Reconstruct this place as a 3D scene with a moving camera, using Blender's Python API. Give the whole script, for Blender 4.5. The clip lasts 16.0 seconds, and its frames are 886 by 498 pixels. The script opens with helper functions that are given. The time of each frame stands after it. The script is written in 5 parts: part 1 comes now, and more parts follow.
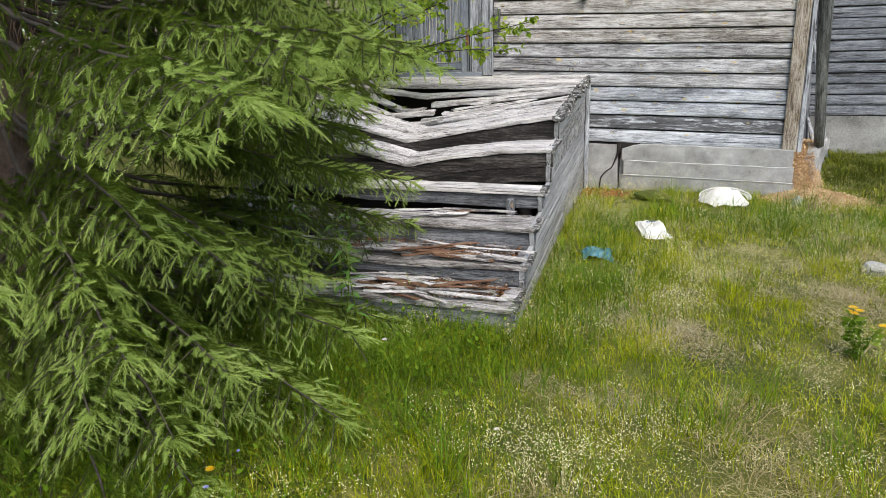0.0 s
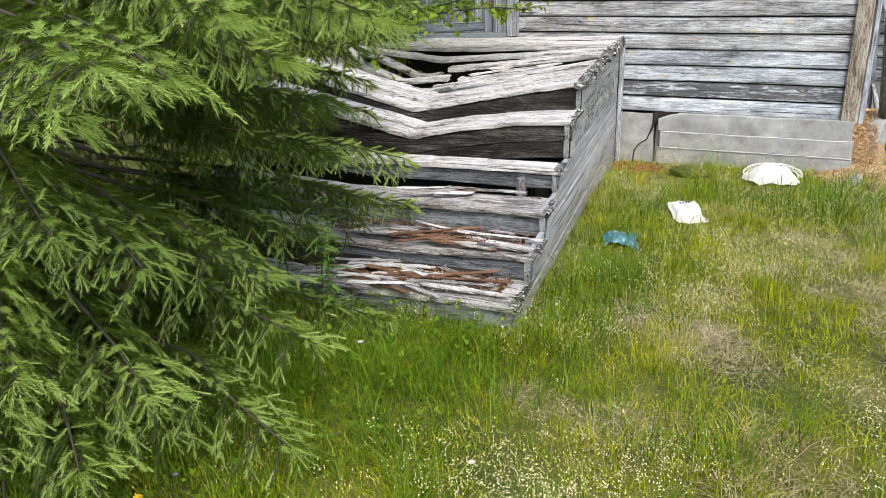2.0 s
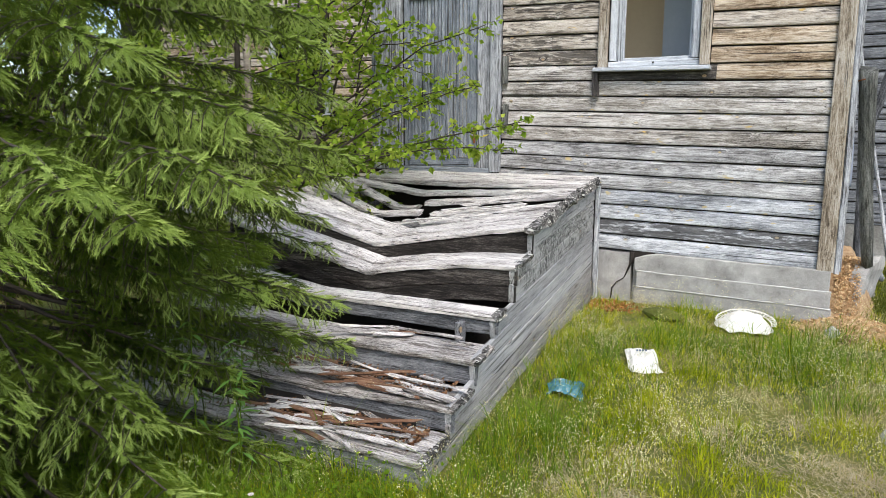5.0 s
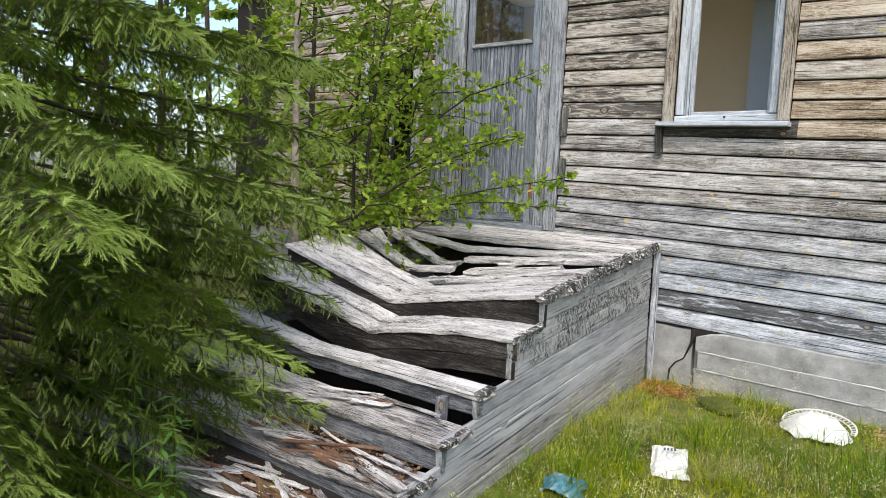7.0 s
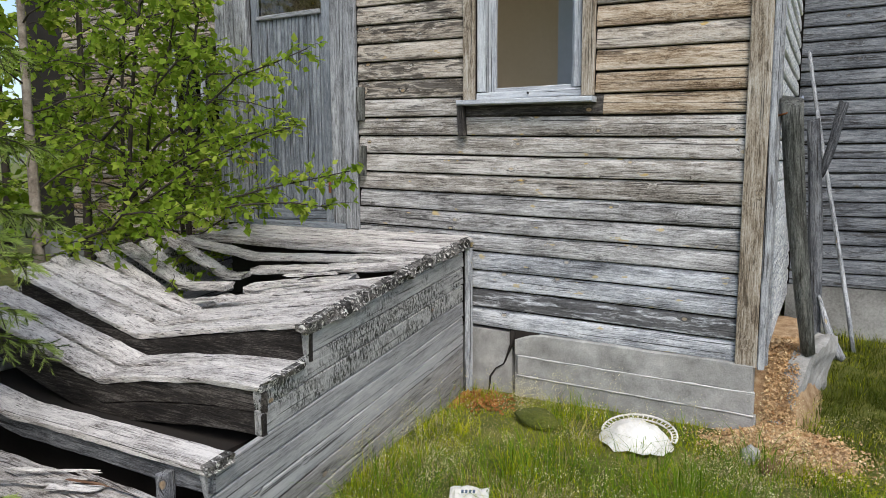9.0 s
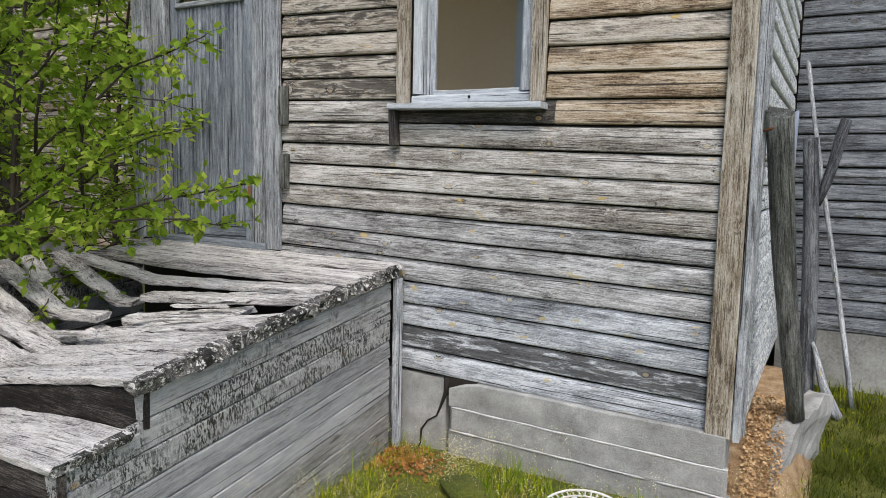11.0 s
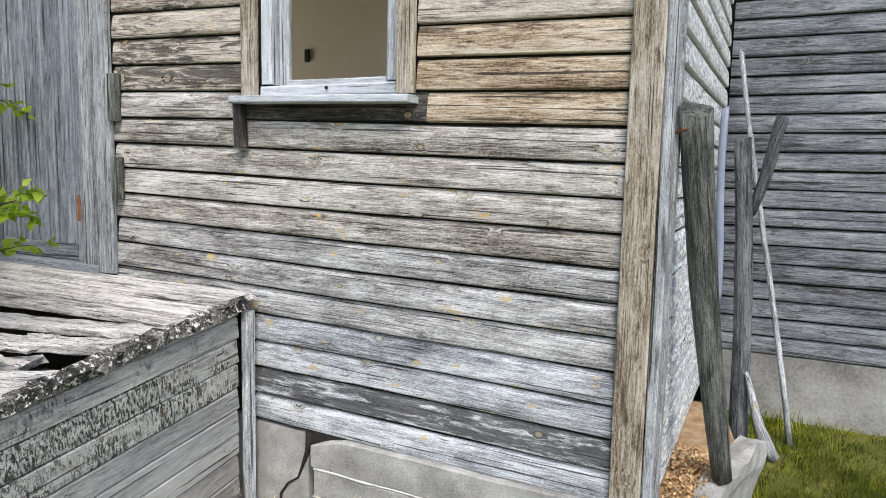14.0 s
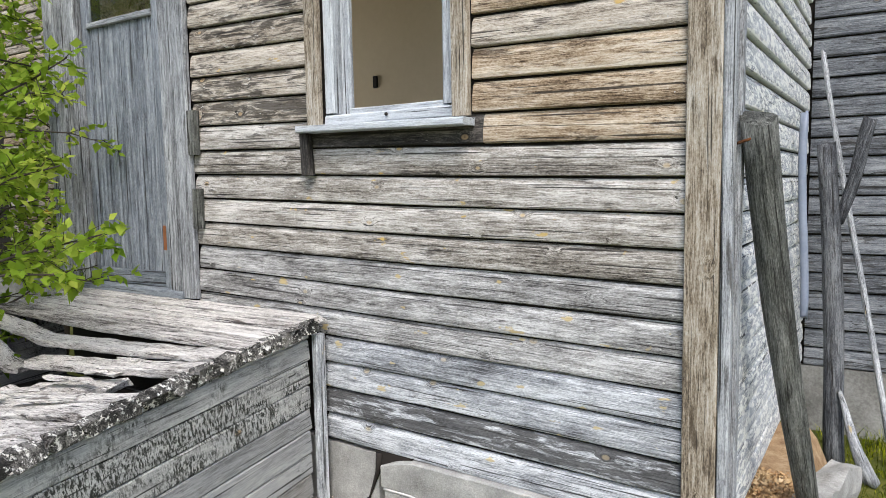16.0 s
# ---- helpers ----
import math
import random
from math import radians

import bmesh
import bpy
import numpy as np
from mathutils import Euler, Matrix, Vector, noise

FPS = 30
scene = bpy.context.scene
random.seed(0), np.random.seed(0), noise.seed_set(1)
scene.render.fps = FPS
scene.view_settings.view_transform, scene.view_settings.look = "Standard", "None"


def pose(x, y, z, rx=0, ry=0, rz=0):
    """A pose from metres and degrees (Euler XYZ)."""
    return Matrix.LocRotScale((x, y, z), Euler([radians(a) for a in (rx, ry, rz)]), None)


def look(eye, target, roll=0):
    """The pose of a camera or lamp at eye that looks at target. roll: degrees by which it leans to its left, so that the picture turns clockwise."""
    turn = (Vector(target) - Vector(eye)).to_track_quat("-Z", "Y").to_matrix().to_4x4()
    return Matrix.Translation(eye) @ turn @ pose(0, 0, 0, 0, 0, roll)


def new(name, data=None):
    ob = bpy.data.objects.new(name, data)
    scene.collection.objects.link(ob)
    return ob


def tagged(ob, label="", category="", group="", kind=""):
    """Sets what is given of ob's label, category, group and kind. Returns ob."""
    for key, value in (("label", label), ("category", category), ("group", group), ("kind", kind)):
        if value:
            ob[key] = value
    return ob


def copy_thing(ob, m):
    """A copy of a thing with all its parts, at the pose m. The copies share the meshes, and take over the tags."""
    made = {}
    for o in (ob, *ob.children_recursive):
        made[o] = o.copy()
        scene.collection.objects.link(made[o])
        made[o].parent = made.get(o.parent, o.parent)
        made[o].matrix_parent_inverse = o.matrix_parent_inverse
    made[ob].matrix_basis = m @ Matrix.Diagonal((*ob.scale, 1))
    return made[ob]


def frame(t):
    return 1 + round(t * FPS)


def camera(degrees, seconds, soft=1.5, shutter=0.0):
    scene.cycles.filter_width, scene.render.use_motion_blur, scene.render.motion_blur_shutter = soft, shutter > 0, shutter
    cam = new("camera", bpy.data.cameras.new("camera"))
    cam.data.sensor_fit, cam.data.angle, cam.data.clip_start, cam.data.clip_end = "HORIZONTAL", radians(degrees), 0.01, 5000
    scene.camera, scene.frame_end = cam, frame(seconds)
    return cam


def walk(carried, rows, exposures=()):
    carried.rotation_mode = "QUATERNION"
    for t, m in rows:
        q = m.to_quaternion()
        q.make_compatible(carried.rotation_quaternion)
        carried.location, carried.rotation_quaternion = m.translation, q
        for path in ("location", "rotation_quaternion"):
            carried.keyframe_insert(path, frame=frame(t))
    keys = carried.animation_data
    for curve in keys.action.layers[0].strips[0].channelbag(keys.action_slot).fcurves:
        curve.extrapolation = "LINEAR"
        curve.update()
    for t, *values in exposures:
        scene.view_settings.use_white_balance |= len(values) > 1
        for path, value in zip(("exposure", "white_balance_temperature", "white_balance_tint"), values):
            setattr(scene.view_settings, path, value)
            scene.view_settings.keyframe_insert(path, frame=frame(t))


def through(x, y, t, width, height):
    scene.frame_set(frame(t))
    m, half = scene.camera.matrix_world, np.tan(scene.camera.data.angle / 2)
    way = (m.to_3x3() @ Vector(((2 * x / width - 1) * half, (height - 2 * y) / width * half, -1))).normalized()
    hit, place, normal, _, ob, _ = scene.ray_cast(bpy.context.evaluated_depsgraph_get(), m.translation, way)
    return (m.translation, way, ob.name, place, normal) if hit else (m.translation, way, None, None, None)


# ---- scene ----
cam = camera(64.6, 16.0, soft=0.7)
METRES, EYE, TILT, LEAN, TURN = 5.0, 1.28, 0.0, 0.0, 20.5
ROWS = [
    (0.0, 0.0, 0.0, 0.0, -0.36, -15.57, 1.29),
    (0.5, 0.0034, -0.0024, -0.0011, 1.09, -17.23, 1.91),
    (1.0, 0.0156, 0.013, -0.0061, 2.8, -18.06, 1.91),
    (1.5, 0.0334, 0.0625, -0.0051, 3.17, -18.44, 1.59),
    (2.0, 0.05, 0.0945, -0.0032, 3.41, -18.45, 1.48),
    (2.5, 0.0884, 0.1072, 0.003, 3.66, -18.24, 1.53),
    (3.0, 0.1209, 0.1112, 0.0091, 6.02, -17.08, 1.0),
    (3.5, 0.1313, 0.112, 0.0109, 7.48, -15.99, 0.41),
    (4.0, 0.1418, 0.1109, 0.0139, 8.04, -15.56, 0.29),
    (4.5, 0.1476, 0.1109, 0.0274, 6.06, -11.98, 0.45),
    (7.0, 0.2987, 0.2258, 0.0382, 18.52, -5.77, -2.43),
    (7.5, 0.3196, 0.2828, 0.0294, 18.75, -6.0, -2.6),
    (8.0, 0.345, 0.3394, 0.0417, 15.02, -8.02, -1.14),
    (8.5, 0.3647, 0.3709, 0.0563, 8.78, -7.81, 0.94),
    (11.0, 0.4452, 0.557, 0.0636, 8.89, -6.43, -1.29),
    (11.5, 0.4752, 0.5981, 0.0617, 7.61, -6.71, -1.08),
    (12.0, 0.4983, 0.6287, 0.0663, 7.4, -7.07, -1.03),
    (12.5, 0.5045, 0.6436, 0.0669, 7.4, -7.25, -1.14),
    (13.0, 0.5104, 0.6796, 0.0662, 6.43, -7.57, -1.38),
    (13.5, 0.512, 0.7029, 0.0742, 4.8, -7.36, -1.44),
    (14.0, 0.5118, 0.7107, 0.0779, 5.35, -6.81, -1.25),
    (14.5, 0.5071, 0.715, 0.0771, 9.51, -6.49, -0.67),
    (15.0, 0.5052, 0.714, 0.0778, 13.73, -6.38, 0.39),
    (15.5, 0.5171, 0.7143, 0.0802, 14.46, -6.31, 0.72),
    (16.0, 0.5344, 0.713, 0.0821, 12.32, -5.51, 1.02),
]
EXPOSURES = [(0.0, 0.87), (0.5, 1.0), (1.0, 1.06), (2.5, 1.12), (4.5, 1.02), (7.0, 0.92), (8.5, 0.58), (11.0, 0.58), (12.5, 0.86), (14.5, 0.94), (16.0, 0.94)]
walk(cam, [(t, pose(0, 0, EYE, TILT, LEAN, TURN) @ pose(METRES * x, METRES * y, METRES * z, 90 + pitch, roll, yaw)) for t, x, y, z, yaw, pitch, roll in ROWS], EXPOSURES)

# ---- world and light ----
world = bpy.data.worlds.new("sky")
scene.world = world
world.use_nodes = True
wn = world.node_tree
sky = wn.nodes.new("ShaderNodeTexSky")
sky.sky_type = "NISHITA"
sky.sun_disc = False
sky.sun_elevation = radians(52)
sky.sun_rotation = radians(140)
sky.air_density, sky.dust_density, sky.ozone_density = 1.0, 2.2, 1.0
wn.links.new(sky.outputs[0], wn.nodes["Background"].inputs[0])
wn.nodes["Background"].inputs[1].default_value = 0.15

sun = new("sun", bpy.data.lights.new("sun", "SUN"))
sun.data.energy, sun.data.angle, sun.data.color = 1.3, radians(20), (1.0, 0.97, 0.92)
sun.matrix_world = look((2.5, -4.0, 6.5), (0, 0, 0))


# added fill lamp to brighten the room; its west wall opening is unseen, invented
room_fill = new("room_fill_light", bpy.data.lights.new("room_fill_light", "AREA"))
room_fill.data.shape, room_fill.data.size, room_fill.data.size_y = "RECTANGLE", 0.9, 1.0
room_fill.data.energy = 9
room_fill.matrix_world = look((-3.25, 7.47, 1.8), (-1.0, 7.5, 2.0))


# ---- materials ----
def shader(name):
    m = bpy.data.materials.new(name)
    m.use_nodes = True
    nt = m.node_tree
    return m, nt, nt.nodes["Principled BSDF"]


def nd(nt, kind, **sets):
    n = nt.nodes.new(kind)
    for k, v in sets.items():
        n.inputs[k.replace("_", " ")].default_value = v
    return n


def ramp(nt, fac, stops):
    r = nt.nodes.new("ShaderNodeValToRGB")
    el = r.color_ramp.elements
    while len(el) < len(stops):
        el.new(0.5)
    for e, (p, c) in zip(el, stops):
        e.position = p
        e.color = (c, c, c, 1) if isinstance(c, (int, float)) else (*c, 1)
    nt.links.new(fac, r.inputs[0])
    return r.outputs[0]


def mix(nt, fac, a, b, blend="MIX"):
    n = nt.nodes.new("ShaderNodeMix")
    n.data_type, n.blend_type = "RGBA", blend
    for sock, v in ((n.inputs[0], fac), (n.inputs[6], a), (n.inputs[7], b)):
        if isinstance(v, (int, float)):
            sock.default_value = v
        elif isinstance(v, tuple):
            sock.default_value = (*v, 1)
        else:
            nt.links.new(v, sock)
    return n.outputs[2]


def calc(nt, op, a, b=0.0):
    n = nt.nodes.new("ShaderNodeMath")
    n.operation = op
    for sock, v in zip(n.inputs, (a, b)):
        if isinstance(v, (int, float)):
            sock.default_value = v
        else:
            nt.links.new(v, sock)
    return n.outputs[0]


def spread_coords(nt, scale):
    """Object coordinates, shifted by a random step for each object, scaled."""
    tc = nt.nodes.new("ShaderNodeTexCoord")
    oi = nt.nodes.new("ShaderNodeObjectInfo")
    sh = nt.nodes.new("ShaderNodeVectorMath")
    sh.operation = "MULTIPLY_ADD"
    comb = nt.nodes.new("ShaderNodeCombineXYZ")
    for i, k in enumerate((37.0, 11.0, 23.0)):
        nt.links.new(calc(nt, "MULTIPLY", oi.outputs["Random"], k), comb.inputs[i])
    nt.links.new(tc.outputs["Object"], sh.inputs[0])
    sh.inputs[1].default_value = scale
    nt.links.new(comb.outputs[0], sh.inputs[2])
    return sh.outputs[0], oi.outputs["Random"]


def noise_at(nt, scale, detail=4.0, rough=0.6, dist=0.0):
    v, _ = spread_coords(nt, scale)
    n = nd(nt, "ShaderNodeTexNoise", Scale=1.0, Detail=detail, Roughness=rough, Distortion=dist)
    nt.links.new(v, n.inputs["Vector"])
    return n.outputs[0]


def warped(nt, scale, push, detail=4.0, rough=0.6, dist=0.0):
    """Noise in object coordinates whose grain bends round the knots by push."""
    v, _ = spread_coords(nt, scale)
    add = nt.nodes.new("ShaderNodeVectorMath")
    add.operation = "ADD"
    comb = nt.nodes.new("ShaderNodeCombineXYZ")
    for i in (1, 2):
        nt.links.new(calc(nt, "MULTIPLY", push, scale[2] * 0.018), comb.inputs[i])
    nt.links.new(v, add.inputs[0])
    nt.links.new(comb.outputs[0], add.inputs[1])
    n = nd(nt, "ShaderNodeTexNoise", Scale=1.0, Detail=detail, Roughness=rough, Distortion=dist)
    nt.links.new(add.outputs[0], n.inputs["Vector"])
    return n.outputs[0]


def wood(name, stops, stain=(0.03, 0.027, 0.024), stain_at=0.56, knot=(0.36, 0.25, 0.14), flake=None, flake_at=0.7, lichen=None, speck=None, bump=0.5, rough=0.85, swing=0.06, lap=False):
    """Weathered timber with the grain along local x; stops: dark groove to light ridge. lap: paint clings to the lower edge."""
    m, nt, b = shader(name)
    _, rnd = spread_coords(nt, (1, 1, 1))
    v, _ = spread_coords(nt, (4.2, 1.2, 6.5) if lap else (4.0, 6.0, 6.0))
    vo = nd(nt, "ShaderNodeTexVoronoi", Scale=1.0, Randomness=1.0)
    nt.links.new(v, vo.inputs["Vector"])
    near = ramp(nt, vo.outputs["Distance"], ((0.04, 1.0), (0.22, 0.0))) if knot else 0.0
    fine = warped(nt, (13.0, 330, 330), near, 4, 0.75, 0.05)
    grit = noise_at(nt, (90, 210, 210), 3, 0.6)
    band = warped(nt, (4.0, 70, 70), near, 5, 0.68, 0.5)
    blot = noise_at(nt, (1.5, 9, 9), 5, 0.6)
    patch = noise_at(nt, (5.0, 16, 16), 6, 0.7, 0.4)
    f = calc(nt, "ADD", calc(nt, "MULTIPLY", fine, 0.65), calc(nt, "MULTIPLY", band, 0.40))
    f = calc(nt, "ADD", f, calc(nt, "MULTIPLY", calc(nt, "SUBTRACT", grit, 0.5), 0.3))
    f = calc(nt, "ADD", f, calc(nt, "MULTIPLY", calc(nt, "SUBTRACT", rnd, 0.5), swing))
    f = calc(nt, "ADD", f, calc(nt, "MULTIPLY", calc(nt, "SUBTRACT", blot, 0.5), 0.42))
    f = calc(nt, "ADD", f, calc(nt, "MULTIPLY", calc(nt, "SUBTRACT", patch, 0.5), 0.38))
    f = calc(nt, "ADD", calc(nt, "MULTIPLY", calc(nt, "SUBTRACT", f, 0.52), 1.95), 0.56)
    col = ramp(nt, f, stops)
    st = ramp(nt, warped(nt, (3.6, 26, 26), near, 8, 0.74, 0.5), ((stain_at, 0.0), (stain_at + 0.08, 1.0)))
    col = mix(nt, calc(nt, "MULTIPLY", st, 0.82), col, stain)
    if knot:
        fade = ramp(nt, noise_at(nt, (3.0, 3, 3), 2, 0.5), ((0.42, 0.5), (0.55, 1.0)))
        kn = ramp(nt, vo.outputs["Distance"], ((0.06, 1.0), (0.085, 0.0)))
        col = mix(nt, calc(nt, "MULTIPLY", kn, calc(nt, "MULTIPLY", fade, 0.9)), col, knot)
        ring = ramp(nt, vo.outputs["Distance"], ((0.07, 0.0), (0.088, 1.0), (0.115, 0.0)))
        col = mix(nt, calc(nt, "MULTIPLY", ring, calc(nt, "MULTIPLY", fade, 0.6)), col, stain)
        eye = ramp(nt, vo.outputs["Distance"], ((0.012, 1.0), (0.03, 0.0)))
        col = mix(nt, calc(nt, "MULTIPLY", eye, 0.7), col, stain)
    crk = ramp(nt, warped(nt, (1.3, 95, 95), near, 3, 0.5, 0.2), ((0.345, 1.0), (0.38, 0.0)))
    col = mix(nt, calc(nt, "MULTIPLY", crk, 0.85), col, (0.015, 0.013, 0.012))
    if flake:
        fac = noise_at(nt, (15, 48, 48), 7, 0.75)
        if lap:
            tc = nt.nodes.new("ShaderNodeTexCoord")
            sep = nt.nodes.new("ShaderNodeSeparateXYZ")
            nt.links.new(tc.outputs["Object"], sep.inputs[0])
            low = ramp(nt, calc(nt, "ADD", sep.outputs[2], 0.5), ((0.437, 1.0), (0.456, 0.0)))
            fac = calc(nt, "ADD", fac, calc(nt, "MULTIPLY", low, 0.12))
        fl = ramp(nt, fac, ((flake_at, 0.0), (flake_at + 0.025, 1.0)))
        col = mix(nt, fl, col, flake)
    if speck:
        sk = ramp(nt, noise_at(nt, (9, 22, 22), 4, 0.5), ((0.675, 0.0), (0.71, 1.0)))
        col = mix(nt, calc(nt, "MULTIPLY", sk, 0.8), col, speck)
    if lichen:
        li = ramp(nt, noise_at(nt, (110, 70, 38), 8, 0.78), ((0.485, 0.0), (0.515, 1.0)))
        li = calc(nt, "MULTIPLY", li, ramp(nt, noise_at(nt, (2.0, 4, 3), 7, 0.7), ((0.46, 0.0), (0.56, 1.0))))
        col = mix(nt, li, col, lichen)
    nt.links.new(col, b.inputs["Base Color"])
    b.inputs["Roughness"].default_value = rough
    b.inputs["Specular IOR Level"].default_value = 0.25
    bp = nd(nt, "ShaderNodeBump", Strength=bump, Distance=0.004)
    hgt = calc(nt, "SUBTRACT", calc(nt, "ADD", fine, calc(nt, "MULTIPLY", band, 0.6)), crk)
    nt.links.new(hgt, bp.inputs["Height"])
    nt.links.new(bp.outputs[0], b.inputs["Normal"])
    return m


def mottled(name, stops, scale=6.0, fine=60.0, bump=0.3, rough=0.9, metal=0.0, dist=0.004):
    """Mixed colours at two scales on an isotropic noise."""
    m, nt, b = shader(name)
    a = noise_at(nt, (scale, scale, scale), 5, 0.6)
    c = noise_at(nt, (fine, fine, fine), 5, 0.7)
    f = calc(nt, "ADD", calc(nt, "MULTIPLY", a, 0.6), calc(nt, "MULTIPLY", c, 0.4))
    nt.links.new(ramp(nt, f, stops), b.inputs["Base Color"])
    b.inputs["Roughness"].default_value, b.inputs["Metallic"].default_value = rough, metal
    bp = nd(nt, "ShaderNodeBump", Strength=bump, Distance=dist)
    nt.links.new(c, bp.inputs["Height"])
    nt.links.new(bp.outputs[0], b.inputs["Normal"])
    return m


def foliage(name, stops, through=0.3, rough=0.55, clump=7.0, share=0.5):
    """Leaves or blades: colour varied clump by clump and island by island, partly translucent."""
    m, nt, b = shader(name)
    g = nt.nodes.new("ShaderNodeNewGeometry")
    tc = nt.nodes.new("ShaderNodeTexCoord")
    n = nd(nt, "ShaderNodeTexNoise", Scale=clump, Detail=3.0, Roughness=0.6)
    nt.links.new(tc.outputs["Object"], n.inputs["Vector"])
    wide = calc(nt, "ADD", calc(nt, "MULTIPLY", calc(nt, "SUBTRACT", n.outputs[0], 0.5), 2.6), 0.5)
    fac = calc(nt, "ADD", calc(nt, "MULTIPLY", wide, share), calc(nt, "MULTIPLY", g.outputs["Random Per Island"], 1.0 - share))
    col = ramp(nt, fac, stops)
    nt.links.new(col, b.inputs["Base Color"])
    b.inputs["Roughness"].default_value = rough
    b.inputs["Specular IOR Level"].default_value = 0.07
    tr = nt.nodes.new("ShaderNodeBsdfTranslucent")
    nt.links.new(col, tr.inputs[0])
    mx = nt.nodes.new("ShaderNodeMixShader")
    mx.inputs[0].default_value = through
    nt.links.new(b.outputs[0], mx.inputs[1])
    nt.links.new(tr.outputs[0], mx.inputs[2])
    nt.links.new(mx.outputs[0], nt.nodes["Material Output"].inputs[0])
    return m


GREY = ((0.2, (0.05, 0.052, 0.056)), (0.40, (0.2, 0.209, 0.222)), (0.58, (0.35, 0.365, 0.385)), (0.80, (0.65, 0.67, 0.69)))
WARM = ((0.2, (0.035, 0.027, 0.02)), (0.4, (0.2, 0.165, 0.128)), (0.57, (0.4, 0.35, 0.285)), (0.87, (0.64, 0.59, 0.52)))
MID = ((0.2, (0.028, 0.024, 0.02)), (0.4, (0.185, 0.165, 0.14)), (0.58, (0.36, 0.335, 0.30)), (0.80, (0.64, 0.615, 0.58)))
TAN = ((0.2, (0.04, 0.024, 0.013)), (0.4, (0.22, 0.155, 0.095)), (0.57, (0.43, 0.34, 0.24)), (0.87, (0.66, 0.59, 0.49)))
M_siding_grey = wood("weathered_grey_siding", GREY, stain=(0.045, 0.042, 0.042), stain_at=0.6, knot=(0.46, 0.39, 0.27), speck=(0.5, 0.4, 0.2), flake=(0.55, 0.55, 0.53), flake_at=0.69, lap=True)
M_siding_mid = wood("weathered_brown_grey_siding", MID, speck=(0.52, 0.36, 0.1), stain=(0.035, 0.029, 0.025), knot=(0.5, 0.35, 0.14), stain_at=0.57, flake=(0.58, 0.57, 0.53), flake_at=0.69, lap=True)
BLEND = tuple((p, tuple((u + w) / 2 for u, w in zip(a, b))) for (p, a), (_, b) in zip(GREY, MID))
M_siding_blend = wood("brownish_grey_siding", BLEND, speck=(0.5, 0.38, 0.16), stain=(0.04, 0.035, 0.032), stain_at=0.58, knot=(0.47, 0.37, 0.2), flake=(0.57, 0.56, 0.53), flake_at=0.69, lap=True)
M_siding_warm = wood("weathered_warm_siding", WARM, speck=(0.5, 0.34, 0.1), stain=(0.035, 0.025, 0.02), stain_at=0.54, flake=(0.6, 0.58, 0.53), flake_at=0.69, lap=True)
M_siding_tan = wood("bare_tan_siding", TAN, stain=(0.035, 0.022, 0.014), stain_at=0.54, flake=(0.62, 0.6, 0.54), flake_at=0.68, lap=True)
M_siding_streak = wood("black_streaked_grey_siding", GREY, stain=(0.025, 0.022, 0.02), stain_at=0.41, knot=(0.3, 0.25, 0.17), flake=(0.55, 0.55, 0.53), flake_at=0.69, lap=True)
M_siding_stained = wood("half_blackened_siding", WARM, stain=(0.02, 0.017, 0.014), stain_at=0.47, flake=(0.62, 0.61, 0.57), flake_at=0.62, lap=True)
M_siding_black = wood("blackened_siding", ((0.2, (0.012, 0.011, 0.011)), (0.5, (0.05, 0.045, 0.042)), (0.85, (0.2, 0.18, 0.16))), flake=(0.5, 0.5, 0.48), flake_at=0.68, lap=True)
M_siding_paint = wood("flaking_white_siding", ((0.2, (0.11, 0.12, 0.13)), (0.45, (0.31, 0.335, 0.365)), (0.85, (0.52, 0.545, 0.57))), flake=(0.7, 0.71, 0.68), flake_at=0.5, knot=None, stain_at=0.62, lap=True)
M_shed = wood("dark_grey_siding", ((0.2, (0.03, 0.032, 0.036)), (0.42, (0.095, 0.102, 0.115)), (0.6, (0.165, 0.178, 0.197)), (0.85, (0.31, 0.325, 0.34))), flake=(0.5, 0.51, 0.5), flake_at=0.73, knot=(0.12, 0.1, 0.07), lap=True)
M_deck = wood("rotten_pale_decking", ((0.2, (0.03, 0.026, 0.022)), (0.38, (0.2, 0.18, 0.165)), (0.55, (0.49, 0.465, 0.44)), (0.82, (0.78, 0.75, 0.71))), stain=(0.05, 0.035, 0.026), stain_at=0.57, bump=1.0, knot=None, swing=0.1)
# rotten riser wood, its colour lowered to hold the shade under the treads
M_riser = wood("shaded_rotten_riser", ((0.2, (0.006, 0.005, 0.0045)), (0.45, (0.017, 0.0145, 0.0125)), (0.62, (0.04, 0.034, 0.03)), (0.9, (0.16, 0.145, 0.13))), bump=0.9, knot=None)
M_riser_grey = wood("grey_riser", ((0.2, (0.02, 0.02, 0.021)), (0.42, (0.09, 0.093, 0.1)), (0.6, (0.17, 0.176, 0.187)), (0.9, (0.36, 0.365, 0.37))), bump=0.8)
M_tread = wood("rotten_grey_tread", ((0.2, (0.02, 0.017, 0.014)), (0.4, (0.15, 0.135, 0.12)), (0.57, (0.36, 0.34, 0.32)), (0.85, (0.64, 0.61, 0.58))), stain=(0.045, 0.026, 0.016), stain_at=0.54, bump=1.0, knot=None, swing=0.1)
M_side = wood("lichen_grey_side", ((0.2, (0.13, 0.13, 0.13)), (0.42, (0.26, 0.262, 0.265)), (0.6, (0.34, 0.342, 0.34)), (0.9, (0.46, 0.46, 0.45))), stain=(0.08, 0.07, 0.056), stain_at=0.62, swing=0.1)
